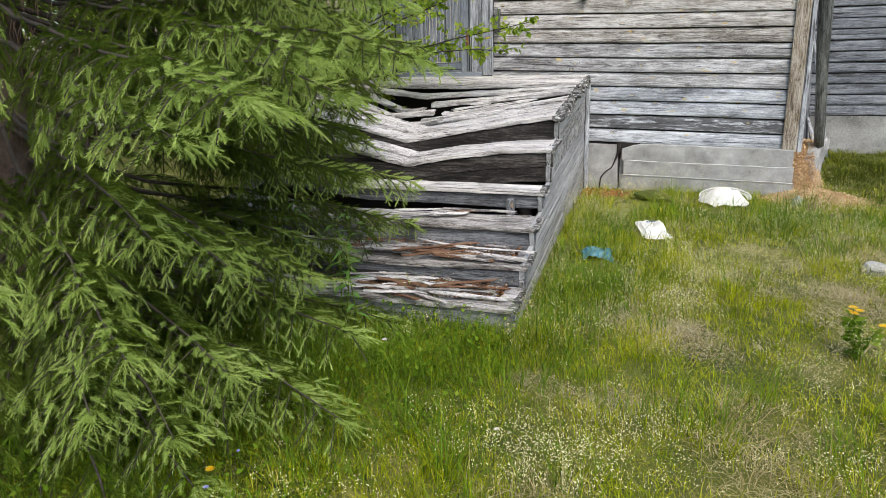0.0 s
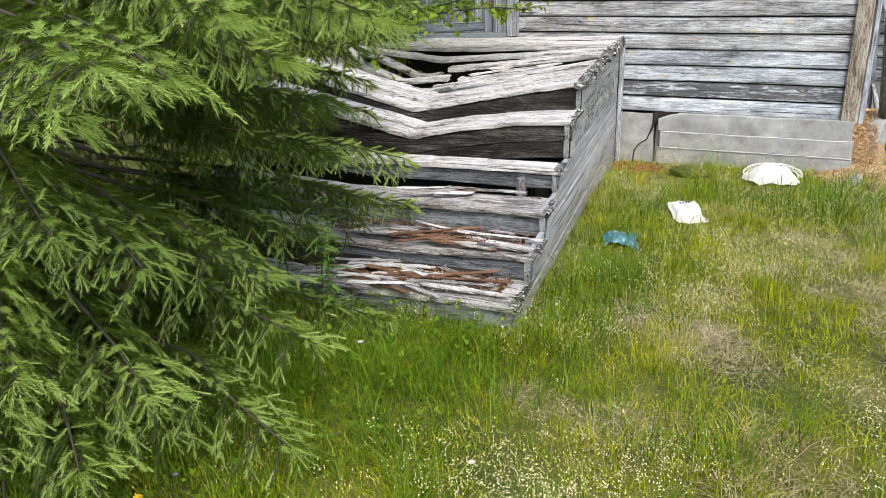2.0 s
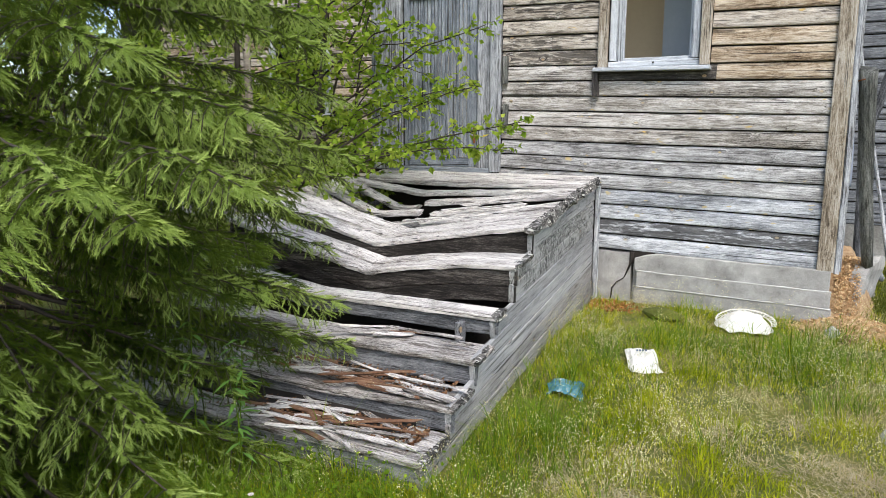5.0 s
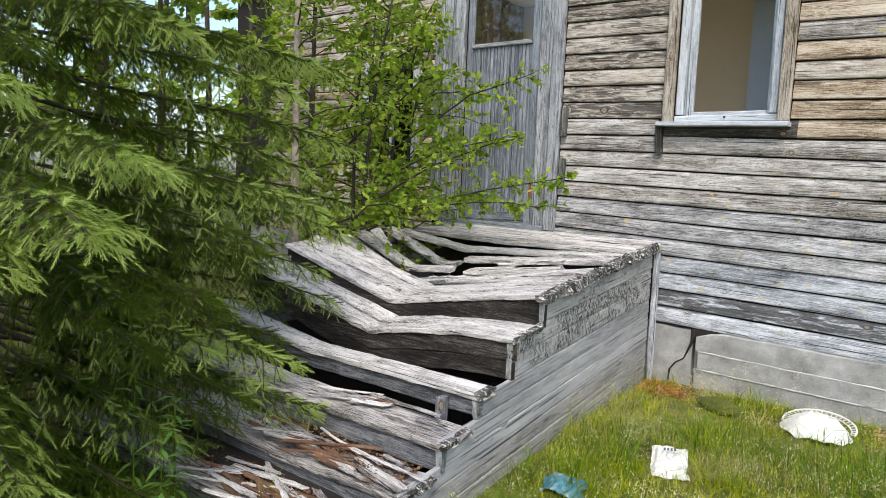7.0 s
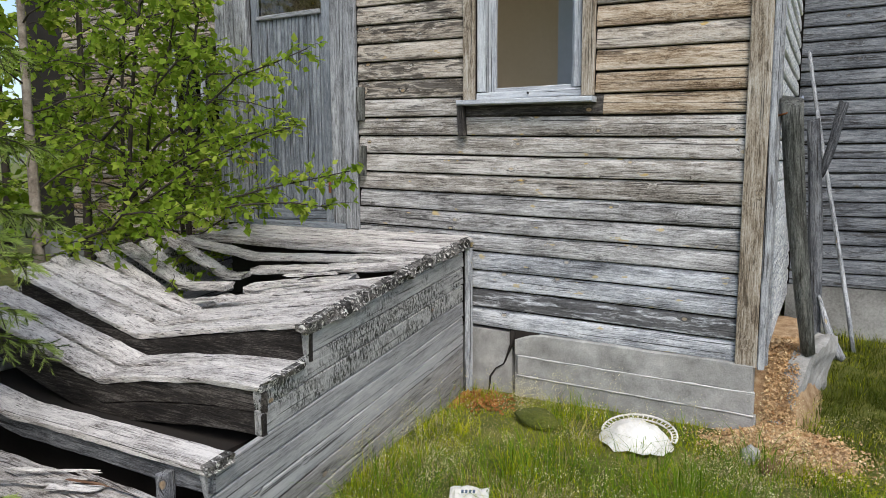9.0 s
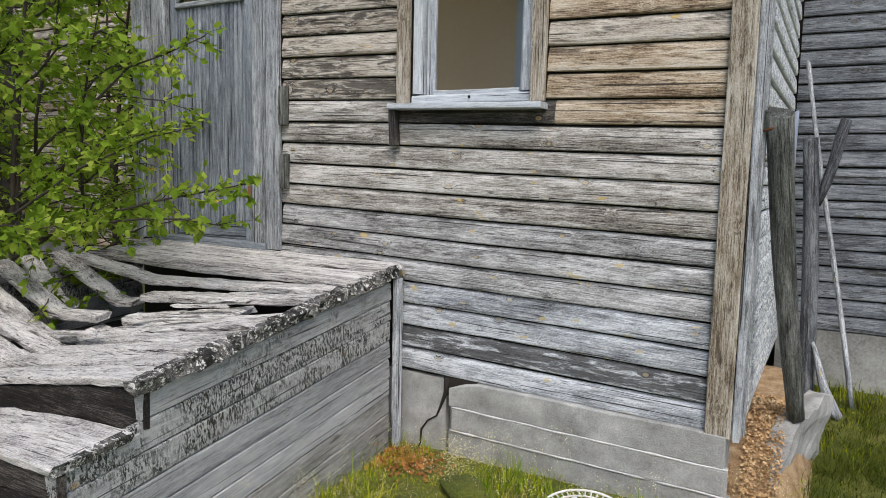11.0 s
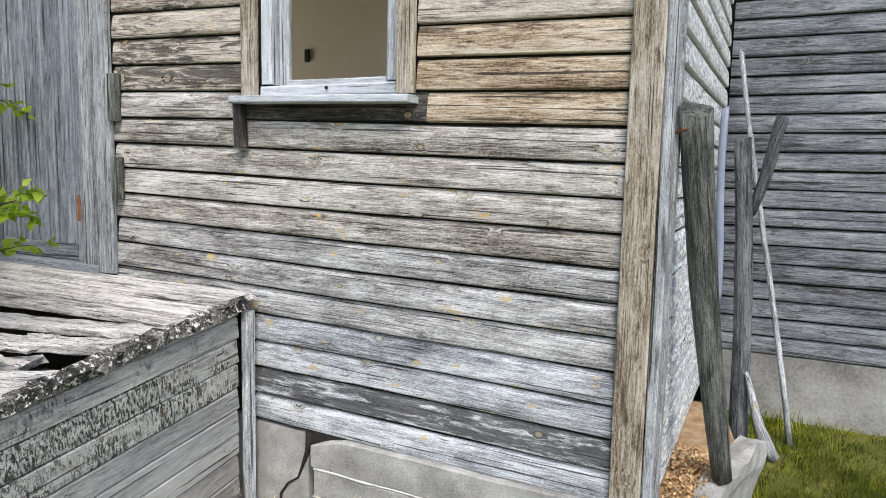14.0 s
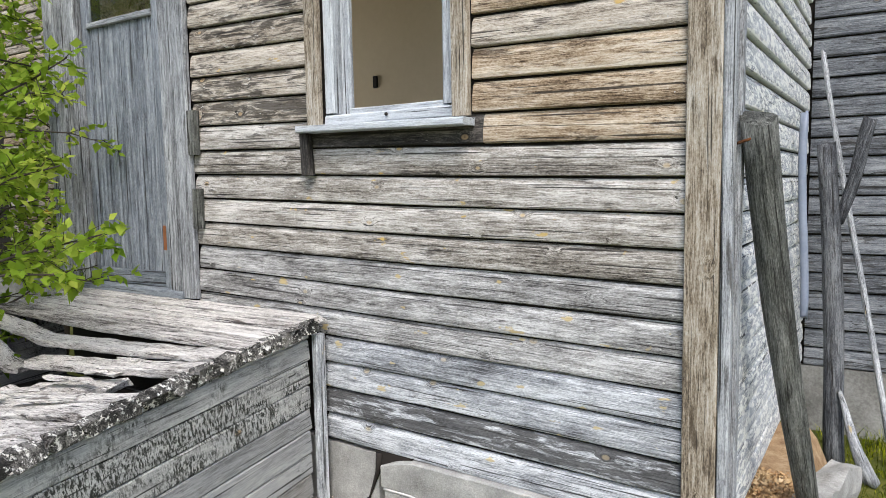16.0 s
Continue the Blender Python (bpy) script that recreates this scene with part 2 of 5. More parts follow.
# darker, browner grey for the lowest side boards
M_side_low = wood("brown_grey_side", ((0.2, (0.08, 0.076, 0.07)), (0.42, (0.19, 0.183, 0.172)), (0.6, (0.27, 0.262, 0.25)), (0.9, (0.4, 0.39, 0.37))), stain=(0.05, 0.043, 0.035), stain_at=0.57, swing=0.14)
M_side_lichen = wood("lichen_blackened_side", ((0.2, (0.14, 0.14, 0.14)), (0.42, (0.29, 0.29, 0.285)), (0.6, (0.38, 0.38, 0.37)), (0.85, (0.5, 0.5, 0.48))), lichen=(0.03, 0.032, 0.027), stain_at=0.64, swing=0.06)
M_end = wood("black_end_grain", ((0.2, (0.008, 0.008, 0.007)), (0.5, (0.022, 0.021, 0.019)), (0.8, (0.2, 0.19, 0.175))), flake=(0.62, 0.61, 0.57), flake_at=0.55, knot=None)
M_trim = wood("weathered_trim", ((0.2, (0.05, 0.04, 0.034)), (0.4, (0.2, 0.16, 0.112)), (0.57, (0.36, 0.312, 0.245)), (0.85, (0.54, 0.51, 0.45))), stain=(0.05, 0.035, 0.02))
M_trim_pale = wood("pale_painted_trim", ((0.15, (0.19, 0.2, 0.215)), (0.42, (0.36, 0.38, 0.405)), (0.6, (0.48, 0.51, 0.535)), (0.85, (0.62, 0.65, 0.67))), stain=(0.12, 0.11, 0.1), stain_at=0.63, knot=None, swing=0.05)
M_casing = wood("grey_door_casing", ((0.2, (0.05, 0.052, 0.055)), (0.42, (0.17, 0.177, 0.185)), (0.6, (0.3, 0.31, 0.325)), (0.85, (0.5, 0.52, 0.53))), stain=(0.05, 0.045, 0.04), stain_at=0.56, knot=None)
M_door = wood("grey_blue_door", ((0.2, (0.055, 0.062, 0.072)), (0.42, (0.13, 0.147, 0.17)), (0.6, (0.2, 0.223, 0.252)), (0.85, (0.33, 0.355, 0.385))), stain=(0.05, 0.052, 0.06), stain_at=0.62, knot=None)
M_log = wood("dark_log", ((0.2, (0.025, 0.026, 0.023)), (0.45, (0.095, 0.098, 0.088)), (0.65, (0.18, 0.184, 0.168)), (0.85, (0.3, 0.3, 0.28))), flake=(0.38, 0.38, 0.34), flake_at=0.66, knot=None, bump=0.9)
M_old_post = wood("old_grey_post", ((0.2, (0.012, 0.012, 0.013)), (0.45, (0.05, 0.053, 0.06)), (0.65, (0.11, 0.115, 0.125)), (0.85, (0.22, 0.23, 0.24))), knot=None, bump=0.8)
M_concrete = mottled("old_concrete", ((0.3, (0.10, 0.098, 0.09)), (0.42, (0.25, 0.247, 0.232)), (0.55, (0.37, 0.365, 0.347)), (0.68, (0.54, 0.535, 0.51))), 7, 120, 1.0)
M_plinth = mottled("damp_concrete", ((0.3, (0.09, 0.088, 0.08)), (0.45, (0.2, 0.197, 0.185)), (0.58, (0.32, 0.317, 0.3)), (0.75, (0.45, 0.445, 0.42))), 3, 50, 0.8)
M_efflor = mottled("pale_lime_ridge", ((0.3, (0.42, 0.415, 0.4)), (0.7, (0.7, 0.695, 0.67))), 9, 70, 0.4)
# near-black for iron and cracks; also paints shade into gaps and hollows
M_black_shade = mottled("black_and_shade", ((0.3, (0.008, 0.0065, 0.005)), (0.7, (0.022, 0.016, 0.012))))
M_rust = mottled("rust", ((0.3, (0.09, 0.03, 0.012)), (0.6, (0.28, 0.1, 0.03))), 20, 90)
M_nail = mottled("bleached_nail", ((0.3, (0.3, 0.29, 0.27)), (0.7, (0.6, 0.59, 0.56))), 40, 90, 0.1, 0.5)
M_sawdust = mottled("sawdust", ((0.3, (0.2, 0.1, 0.045)), (0.5, (0.46, 0.30, 0.16)), (0.7, (0.7, 0.54, 0.35))), 14, 110, 1.0, dist=0.02)
M_soil = mottled("thatch_ground", ((0.28, (0.035, 0.048, 0.004)), (0.42, (0.075, 0.095, 0.007)), (0.55, (0.15, 0.155, 0.02)), (0.72, (0.33, 0.275, 0.11))), 2.4, 70, 0.9, dist=0.02)
M_debris = mottled("rot_debris", ((0.3, (0.06, 0.03, 0.016)), (0.5, (0.17, 0.085, 0.045)), (0.75, (0.34, 0.22, 0.13))), 9, 80, 0.9, dist=0.01)
M_plaster = mottled("beige_plaster", ((0.3, (0.62, 0.52, 0.35)), (0.7, (0.7, 0.6, 0.43))), 1.5, 30, 0.05)
M_blue_wall = mottled("pale_blue_panel", ((0.3, (0.42, 0.47, 0.5)), (0.7, (0.5, 0.55, 0.58))), 1.5, 30, 0.05)
M_roof = mottled("grey_roofing", ((0.3, (0.08, 0.08, 0.08)), (0.7, (0.16, 0.155, 0.15))), 2, 40)
M_white = mottled("dirty_white_plastic", ((0.3, (0.55, 0.53, 0.46)), (0.6, (0.78, 0.77, 0.72))), 10, 60, 0.2, 0.5)
M_blue = mottled("blue_plastic", ((0.3, (0.02, 0.08, 0.1)), (0.6, (0.06, 0.19, 0.22))), 10, 60, 0.2, 0.4)
M_print = mottled("blue_print", ((0.3, (0.06, 0.09, 0.14)), (0.7, (0.1, 0.14, 0.2))))
M_pipe = mottled("blue_grey_pipe", ((0.3, (0.16, 0.19, 0.26)), (0.7, (0.28, 0.32, 0.4))), 5, 60, 0.1, 0.5)
M_bark = mottled("spruce_bark", ((0.3, (0.05, 0.035, 0.025)), (0.6, (0.15, 0.11, 0.085))), 14, 60, 0.9, dist=0.01)
M_birch = mottled("birch_bark", ((0.3, (0.05, 0.04, 0.03)), (0.45, (0.22, 0.18, 0.14)), (0.7, (0.5, 0.44, 0.36))), 9, 40, 0.5)
M_twig = mottled("dark_twig", ((0.3, (0.022, 0.017, 0.012)), (0.7, (0.07, 0.055, 0.04))), 10, 60)
M_dead_twig = mottled("dead_brown_twig", ((0.3, (0.06, 0.036, 0.02)), (0.7, (0.16, 0.10, 0.06))), 10, 60)
M_needle = foliage("spruce_needles", ((0.0, (0.028, 0.05, 0.006)), (0.5, (0.075, 0.115, 0.012)), (1.0, (0.15, 0.205, 0.025))), 0.15, 0.5, 4.0, 0.75)
M_shoot = foliage("spruce_new_growth", ((0.0, (0.21, 0.295, 0.05)), (0.5, (0.34, 0.45, 0.105)), (1.0, (0.5, 0.6, 0.2))), 0.2, 0.5, 7.0, 0.7)
M_leaf = foliage("birch_leaves", ((0.0, (0.10, 0.19, 0.015)), (0.5, (0.25, 0.37, 0.035)), (0.93, (0.50, 0.56, 0.10)), (1.0, (0.65, 0.36, 0.04))), 0.5, 0.45, 2.2, 0.5)
M_grass = foliage("grass", ((0.0, (0.10, 0.15, 0.003)), (0.4, (0.27, 0.335, 0.006)), (0.72, (0.47, 0.485, 0.014)), (1.0, (0.70, 0.61, 0.15))), 0.35, 0.55, 4.5, 0.5)
M_lush = foliage("lush_grass", ((0.0, (0.07, 0.135, 0.008)), (0.6, (0.15, 0.25, 0.016)), (1.0, (0.28, 0.36, 0.04))), 0.35, 0.55, 4.0, 0.4)
M_moss = foliage("moss_grass", ((0.0, (0.035, 0.055, 0.006)), (0.5, (0.075, 0.1, 0.010)), (1.0, (0.16, 0.16, 0.03))), 0.3)
M_violet = foliage("violet_petals", ((0.0, (0.35, 0.36, 0.7)), (1.0, (0.5, 0.5, 0.8))), 0.2)
M_straw = foliage("straw", ((0.0, (0.30, 0.24, 0.10)), (0.6, (0.52, 0.43, 0.22)), (1.0, (0.68, 0.6, 0.38))), 0.25, 0.6, 5.0, 0.4)
M_dead_moss = foliage("dead_moss", ((0.0, (0.22, 0.17, 0.09)), (0.5, (0.46, 0.4, 0.26)), (1.0, (0.68, 0.62, 0.46))), 0.2, 0.7, 9.0, 0.4)
M_seed = foliage("grass_seed", ((0.0, (0.6, 0.56, 0.22)), (1.0, (0.85, 0.8, 0.52))), 0.2)
M_yellow = foliage("yellow_petals", ((0.0, (0.8, 0.5, 0.02)), (1.0, (0.9, 0.62, 0.03))), 0.2)
M_pale_petal = foliage("pale_petals", ((0.0, (0.7, 0.6, 0.62)), (1.0, (0.8, 0.76, 0.74))), 0.2)

M_glass, _nt, _b = shader("window_glass")
_b.inputs["Base Color"].default_value = (0.9, 0.93, 0.92, 1)
_b.inputs["Transmission Weight"].default_value, _b.inputs["Roughness"].default_value = 1.0, 0.02


# ---- mesh helpers ----
def mesh_np(name, v, tris):
    """A mesh from arrays of corners and triangles."""
    me = bpy.data.meshes.new(name)
    v, tris = np.asarray(v, np.float32), np.asarray(tris, np.int32)
    me.vertices.add(len(v))
    me.vertices.foreach_set("co", v.ravel())
    me.loops.add(tris.size)
    me.loops.foreach_set("vertex_index", tris.ravel())
    me.polygons.add(len(tris))
    me.polygons.foreach_set("loop_start", np.arange(0, tris.size, 3, dtype=np.int32))
    me.update(calc_edges=True)
    me.validate()
    return me


def obj(name, me, mat, parent=None, m=None, smooth=False, label=""):
    if mat and not me.materials:
        me.materials.append(mat)
    if smooth:
        me.polygons.foreach_set("use_smooth", [True] * len(me.polygons))
    ob = new(name, me)
    if parent:
        ob.parent = parent
    if m is not None:
        ob.matrix_basis = m
    if label:
        ob["label"] = label
    return ob


def part(name, bm, mat, parent, label="", m=None, smooth=False):
    me = bpy.data.meshes.new(name)
    bm.to_mesh(me)
    bm.free()
    return obj(name, me, mat, parent, m, smooth, label)


def empty(name, m=None):
    ob = new(name)
    if m is not None:
        ob.matrix_basis = m
    return ob


def boxes(*spans):
    """One bmesh of boxes, each (x0, x1, y0, y1, z0, z1)."""
    bm = bmesh.new()
    for x0, x1, y0, y1, z0, z1 in spans:
        vs = [bm.verts.new((x, y, z)) for z in (z0, z1) for x, y in ((x0, y0), (x1, y0), (x1, y1), (x0, y1))]
        for f in ((3, 2, 1, 0), (4, 5, 6, 7), (0, 1, 5, 4), (1, 2, 6, 5), (2, 3, 7, 6), (3, 0, 4, 7)):
            bm.faces.new([vs[i] for i in f])
    return bm


def soft_box(x0, x1, y0, y1, z0, z1, r=0.004, seg=1):
    bm = boxes((x0, x1, y0, y1, z0, z1))
    bmesh.ops.bevel(bm, geom=bm.edges[:], offset=r, segments=seg, affect="EDGES", profile=0.5)
    return bm


def plank_mesh(name, length, wide, thick, seg=3, bend=None, ragged=0.0, chamfer=0.2, seed=0, upright=False, profile=None, rough_end=0.0):
    """A plank along local x with worn corners. bend(x) gives a sideways and upward shift; upright: its width stands along z."""
    rng = random.Random(seed)
    w, h = wide / 2, thick / 2
    c = min(w, h) * chamfer * 2
    sec = profile or [(-w + c, -h), (w - c, -h), (w, -h + c), (w, h - c), (w - c, h), (-w + c, h), (-w, h - c), (-w, -h + c)]
    n = len(sec)
    verts, faces = [], []
    for i in range(seg + 1):
        x = -length / 2 + length * i / seg
        dy, dz = bend(x) if bend else (0, 0)
        end = i in (0, seg)
        for a, b in sec:
            xx = x + (rng.uniform(-rough_end, rough_end) if end else 0)
            a2, b2 = a + dy + rng.uniform(-ragged, ragged), b + dz + rng.uniform(-ragged, ragged) * 0.6
            verts.append((xx, b2, a2) if upright else (xx, a2, b2))
    for i in range(seg):
        for k in range(n):
            k2 = (k + 1) % n
            q = (i * n + k, i * n + k2, (i + 1) * n + k2, (i + 1) * n + k)
            faces.append(q if upright else q[::-1])
    lo, hi = tuple(range(n)), tuple(range(seg * n, seg * n + n))
    faces += [lo[::-1], hi] if upright else [lo, hi[::-1]]
    me = bpy.data.meshes.new(name)
    me.from_pydata(verts, [], faces)
    me.update()
    return me


def tube(points, radii, sides=6):
    """Corners and triangles of a tapered tube along points."""
    pts = [Vector(p) for p in points]
    v, f = [], []
    for i, p in enumerate(pts):
        d = (pts[min(i + 1, len(pts) - 1)] - pts[max(i - 1, 0)]).normalized()
        a = d.orthogonal().normalized()
        b = d.cross(a)
        for k in range(sides):
            t = 2 * math.pi * k / sides
            v.append(p + (a * math.cos(t) + b * math.sin(t)) * radii[i])
    for i in range(len(pts) - 1):
        for k in range(sides):
            k2 = (k + 1) % sides
            a, b, c, e = i * sides + k, i * sides + k2, (i + 1) * sides + k2, (i + 1) * sides + k
            f += [(a, b, c), (a, c, e)]
    for k in range(1, sides - 1):
        f.append((0, k + 1, k))
        o = (len(pts) - 1) * sides
        f.append((o, o + k, o + k + 1))
    return v, f


def joined(pieces):
    """Corners and triangles of many pieces in one."""
    v, f, o = [], [], 0
    for a, b in pieces:
        v += [tuple(p) for p in a]
        f += [(i + o, j + o, k + o) for i, j, k in b]
        o += len(a)
    return v, f


# ---- ground ----
GY = (-60, -5, 1.5, 2.3, 3.3, 4.5, 5.5, 6.7, 9.0, 14, 60)
GZ = (-0.6, -0.42, -0.33, -0.28, -0.19, -0.09, -0.04, -0.01, 0.08, 0.1, 0.3)


def ground_z(x, y):
    z = float(np.interp(y, GY, GZ))
    near = max(0.0, 1 - abs(y - 4) / 10)
    z += near * (0.035 * noise.noise((x * 1.1, y * 1.1, 0.3)) + 0.018 * noise.noise((x * 3.7, y * 3.7, 2.0)))
    hump = math.exp(-((x - 1.05) ** 2 + (y - 4.0) ** 2) / 0.35)
    return z + 0.05 * hump


def axis(lo, hi, a, b, step):
    mid = list(np.arange(a, b, step))
    return [lo, lo * 0.45 + a * 0.55, lo * 0.15 + a * 0.85, a - 1.5] + mid + [b, b + 1.5, b * 0.85 + hi * 0.15, b * 0.55 + hi * 0.45, hi]


gx, gy = axis(-400, 400, -7, 6, 0.11), axis(-400, 400, -3, 10, 0.11)
gv = [(x, y, ground_z(x, y)) for y in gy for x in gx]
gt = []
for j in range(len(gy) - 1):
    for i in range(len(gx) - 1):
        a = j * len(gx) + i
        gt += [(a, a + 1, a + len(gx) + 1), (a, a + len(gx) + 1, a + len(gx))]
ground = obj("ground", mesh_np("ground", gv, gt), M_soil, smooth=True)
tagged(ground, "uneven mossy lawn ground with dry thatch", "ground", kind="structure")

# ---- house ----
WALL = 6.80          # front face of the entrance bay's boarding backs
BAY_L, BAY_R = -3.36, 0.78
BACK = 9.15          # front of the main house wall
TOP = 3.7
WIN = (-1.01, -0.295, 1.955, 3.05)
DOOR = (-3.0, -2.22, 1.10, 3.15)
PITCH, BASE = 0.1284, 0.420
MAIN_PITCH, MAIN_BASE = 0.1182, 0.498


def structure(name, bm, mat, label, category):
    return tagged(part(name, bm, mat, None), label, category, kind="structure")


# walls behind boarding are near-black, which paints the shade between the boards
wall_front = structure("wall_south", boxes(
    (BAY_L + 0.02, DOOR[0] - 0.02, WALL, WALL + 0.14, 0.45, TOP), (DOOR[0] - 0.02, DOOR[1] + 0.02, WALL, WALL + 0.14, DOOR[3], TOP),
    (DOOR[0] - 0.02, DOOR[1] + 0.02, WALL, WALL + 0.14, 0.45, DOOR[2] - 0.02),
    (DOOR[1] + 0.02, WIN[0], WALL, WALL + 0.14, 0.45, TOP), (WIN[0], WIN[1], WALL, WALL + 0.14, 0.45, WIN[2]),
    (WIN[0], WIN[1], WALL, WALL + 0.14, WIN[3], TOP), (WIN[1], BAY_R - 0.02, WALL, WALL + 0.14, 0.45, TOP)),
    M_black_shade, "old timber entrance bay wall behind weathered boarding", "wall")
wall_side = structure("wall_east", boxes((BAY_R - 0.16, BAY_R - 0.02, WALL + 0.145, BACK + 0.02, 0.45, TOP)), M_black_shade, "side wall of the entrance bay behind flaking boards", "wall")
# the opening in this unseen wall is added for the fill lamp
wall_west = structure("wall_west", boxes((BAY_L + 0.02, BAY_L + 0.16, WALL + 0.145, 7.0, 0.45, TOP), (BAY_L + 0.02, BAY_L + 0.16, 7.0, 7.95, 0.45, 1.3), (BAY_L + 0.02, BAY_L + 0.16, 7.0, 7.95, 2.3, TOP), (BAY_L + 0.02, BAY_L + 0.16, 7.95, BACK + 0.02, 0.45, TOP)), M_siding_warm, "plain boarded west side wall of the entrance bay with an added light opening", "wall")
wall_main = structure("wall_north", boxes((-10, -6.62, BACK + 0.025, BACK + 0.2, 0.4, 4.6), (-6.62, -5.72, BACK + 0.025, BACK + 0.2, 0.4, 1.72),
                      (-6.62, -5.72, BACK + 0.025, BACK + 0.2, 3.0, 4.6), (-5.72, 7, BACK + 0.025, BACK + 0.2, 0.4, 4.6),
                      (-10, -9.8, BACK + 0.2, 15, 0.4, 4.6), (6.8, 7, BACK + 0.2, 15, 0.4, 4.6), (-9.8, 6.8, 14.8, 15, 0.4, 4.6)),
                      M_black_shade, "main house wall behind dark grey boarding", "wall")
base_main = structure("foundation_main", boxes((-10, BAY_L, BACK - 0.01, BACK + 0.19, -0.2, 0.497), (BAY_R, 7, BACK - 0.01, BACK + 0.19, -0.2, 0.497)), M_plinth, "grey concrete plinth under the main house wall", "foundation")
# unseen ceiling, added to block sky light from the room
ceiling = structure("ceiling", boxes((BAY_L + 0.16, BAY_R - 0.16, WALL + 0.14, BACK + 0.02, 3.3, 3.36)), M_plaster, "unseen plain ceiling added to keep sky light out of the room", "ceiling")
floor = structure("floor", boxes((BAY_L + 0.16, BAY_R - 0.16, WALL + 0.14, BACK + 0.02, 1.02, 1.08)), M_trim, "plain wooden room floor", "floor")
lining = structure("wall_lining", boxes((BAY_L + 0.17, 0.55, 8.0, 8.05, 1.09, 3.29)), M_plaster, "beige painted room walls", "wall")
partition = structure("partition", boxes((-0.73, 0.55, 7.55, 7.6, 1.09, 3.29)), M_blue_wall, "pale blue interior partition", "wall")
# unseen roof slabs, added to close the house against the sky
roof = structure("roof", boxes((BAY_L - 0.2, BAY_R + 0.2, WALL - 0.2, BACK + 0.02, TOP, TOP + 0.1), (-10.2, 7.2, BACK - 0.15, 15.2, 4.6, 4.75)), M_roof, "unseen plain grey roof slab added over the house", "roof")


def lap_profile(h):
    """Rounded lapped board: a full lower edge and a hollow under the next board's lap."""
    t = h / 2
    return [(-t, 0.0), (-t + 0.001, -0.021), (-t + 0.005, -0.0265), (-t + 0.02, -0.0285), (0.0, -0.0265), (t - 0.024, -0.0225), (t - 0.012, -0.017), (t - 0.004, -0.011), (t, -0.010), (t, 0.0)]


BOARDS = {}


def siding(x0, x1, z, mat, parent, turn=None, tilt=0.0, h=PITCH):
    """One lapped board from x0 to x1 along its wall, its lower edge at z."""
    n = max(1, round((x1 - x0) / 0.35))
    key = (round(x1 - x0, 2), mat.name, random.randrange(4), h)
    if key not in BOARDS:
        rng = random.Random(hash(key[0]) % 999 + key[2])
        ph = rng.uniform(0, 9)
        BOARDS[key] = plank_mesh("siding_board", x1 - x0, h, 0.02, n, lambda x: (0.0022 * math.sin(x * 2.3 + ph), 0.002 * math.sin(x * 3.1 + ph)), 0.0012, upright=True, profile=lap_profile(h - 0.009), seed=key[2])
    m = (turn or Matrix.Translation((0, WALL - 0.002, 0))) @ pose((x0 + x1) / 2, random.uniform(-0.003, 0.002), z + h / 2 + tilt * (x0 + x1) / 2, 0, -math.degrees(tilt), random.uniform(-0.06, 0.06))
    return obj("siding_board", BOARDS[key], mat, parent, m)


random.seed(4)
LEAN_Z = -0.0235     # the bay sinks a little towards its corner
rows = int((TOP - BASE) / PITCH)
CAS_L, CAS_R = DOOR[0] - 0.33, DOOR[1] + 0.26
COLOURS = (M_siding_grey, M_siding_streak, M_siding_grey, M_siding_grey, M_siding_blend, M_siding_blend, M_siding_blend, M_siding_mid, M_siding_mid, M_siding_mid,
           M_siding_mid, M_siding_stained, M_siding_tan, M_siding_tan, M_siding_warm, M_siding_tan, M_siding_mid, M_siding_tan)
for i in range(rows):
    z = BASE + i * PITCH
    mat = COLOURS[i] if i < len(COLOURS) else random.choice((M_siding_tan, M_siding_warm, M_siding_mid))
    wx0, wx1 = WIN[0] - 0.09, WIN[1] + 0.09
    spans = [(CAS_R, 0.65)] if z + PITCH < 1.93 or z > WIN[3] + 0.09 else [(CAS_R, wx0), (wx1, 0.65)]
    if z < 0.9:
        spans = [(-1.06, 0.65)]
    elif z < 1.08:
        spans = [(-1.98, 0.65)]
    elif i == 11:
        spans = [(CAS_R, -1.13), (-1.126, -0.16), (-0.157, 0.65)]
    for n, (a, b) in enumerate(spans):
        mm = mat
        if i == 11:
            mm = (M_siding_mid, M_siding_black, M_siding_tan)[n]
        elif i > 11 and b < 0:
            mm = M_siding_warm if i in (14, 17) else M_siding_stained
        siding(a, b, z, mm, wall_front, tilt=LEAN_Z)
side_turn = Matrix.Translation((BAY_R - 0.018, 0, 0)) @ Matrix.Rotation(radians(90), 4, "Z")
for i in range(rows):
    z = BASE - 0.02 + i * PITCH
    siding(WALL + 0.02, BACK - 0.03, z, M_siding_paint, wall_side, side_turn)
main_turn = Matrix.Translation((0, BACK + 0.022, 0))
for i in range(34):
    z = MAIN_BASE + i * MAIN_PITCH
    siding(BAY_R + 0.02, 5.6, z, M_shed, wall_main, main_turn, h=MAIN_PITCH)
    far = M_siding_warm if i % 3 else M_siding_tan
    if 1.58 < z < 3.0:
        siding(-5.62, BAY_L - 0.02, z, far, wall_main, main_turn, h=MAIN_PITCH)
        siding(-9.0, -6.72, z, far, wall_main, main_turn, h=MAIN_PITCH)
    else:
        siding(-9.0, BAY_L - 0.02, z, far, wall_main, main_turn, h=MAIN_PITCH)


STAND = Matrix(((0, 1, 0, 0), (0, 0, 1, 0), (1, 0, 0, 0), (0, 0, 0, 1)))


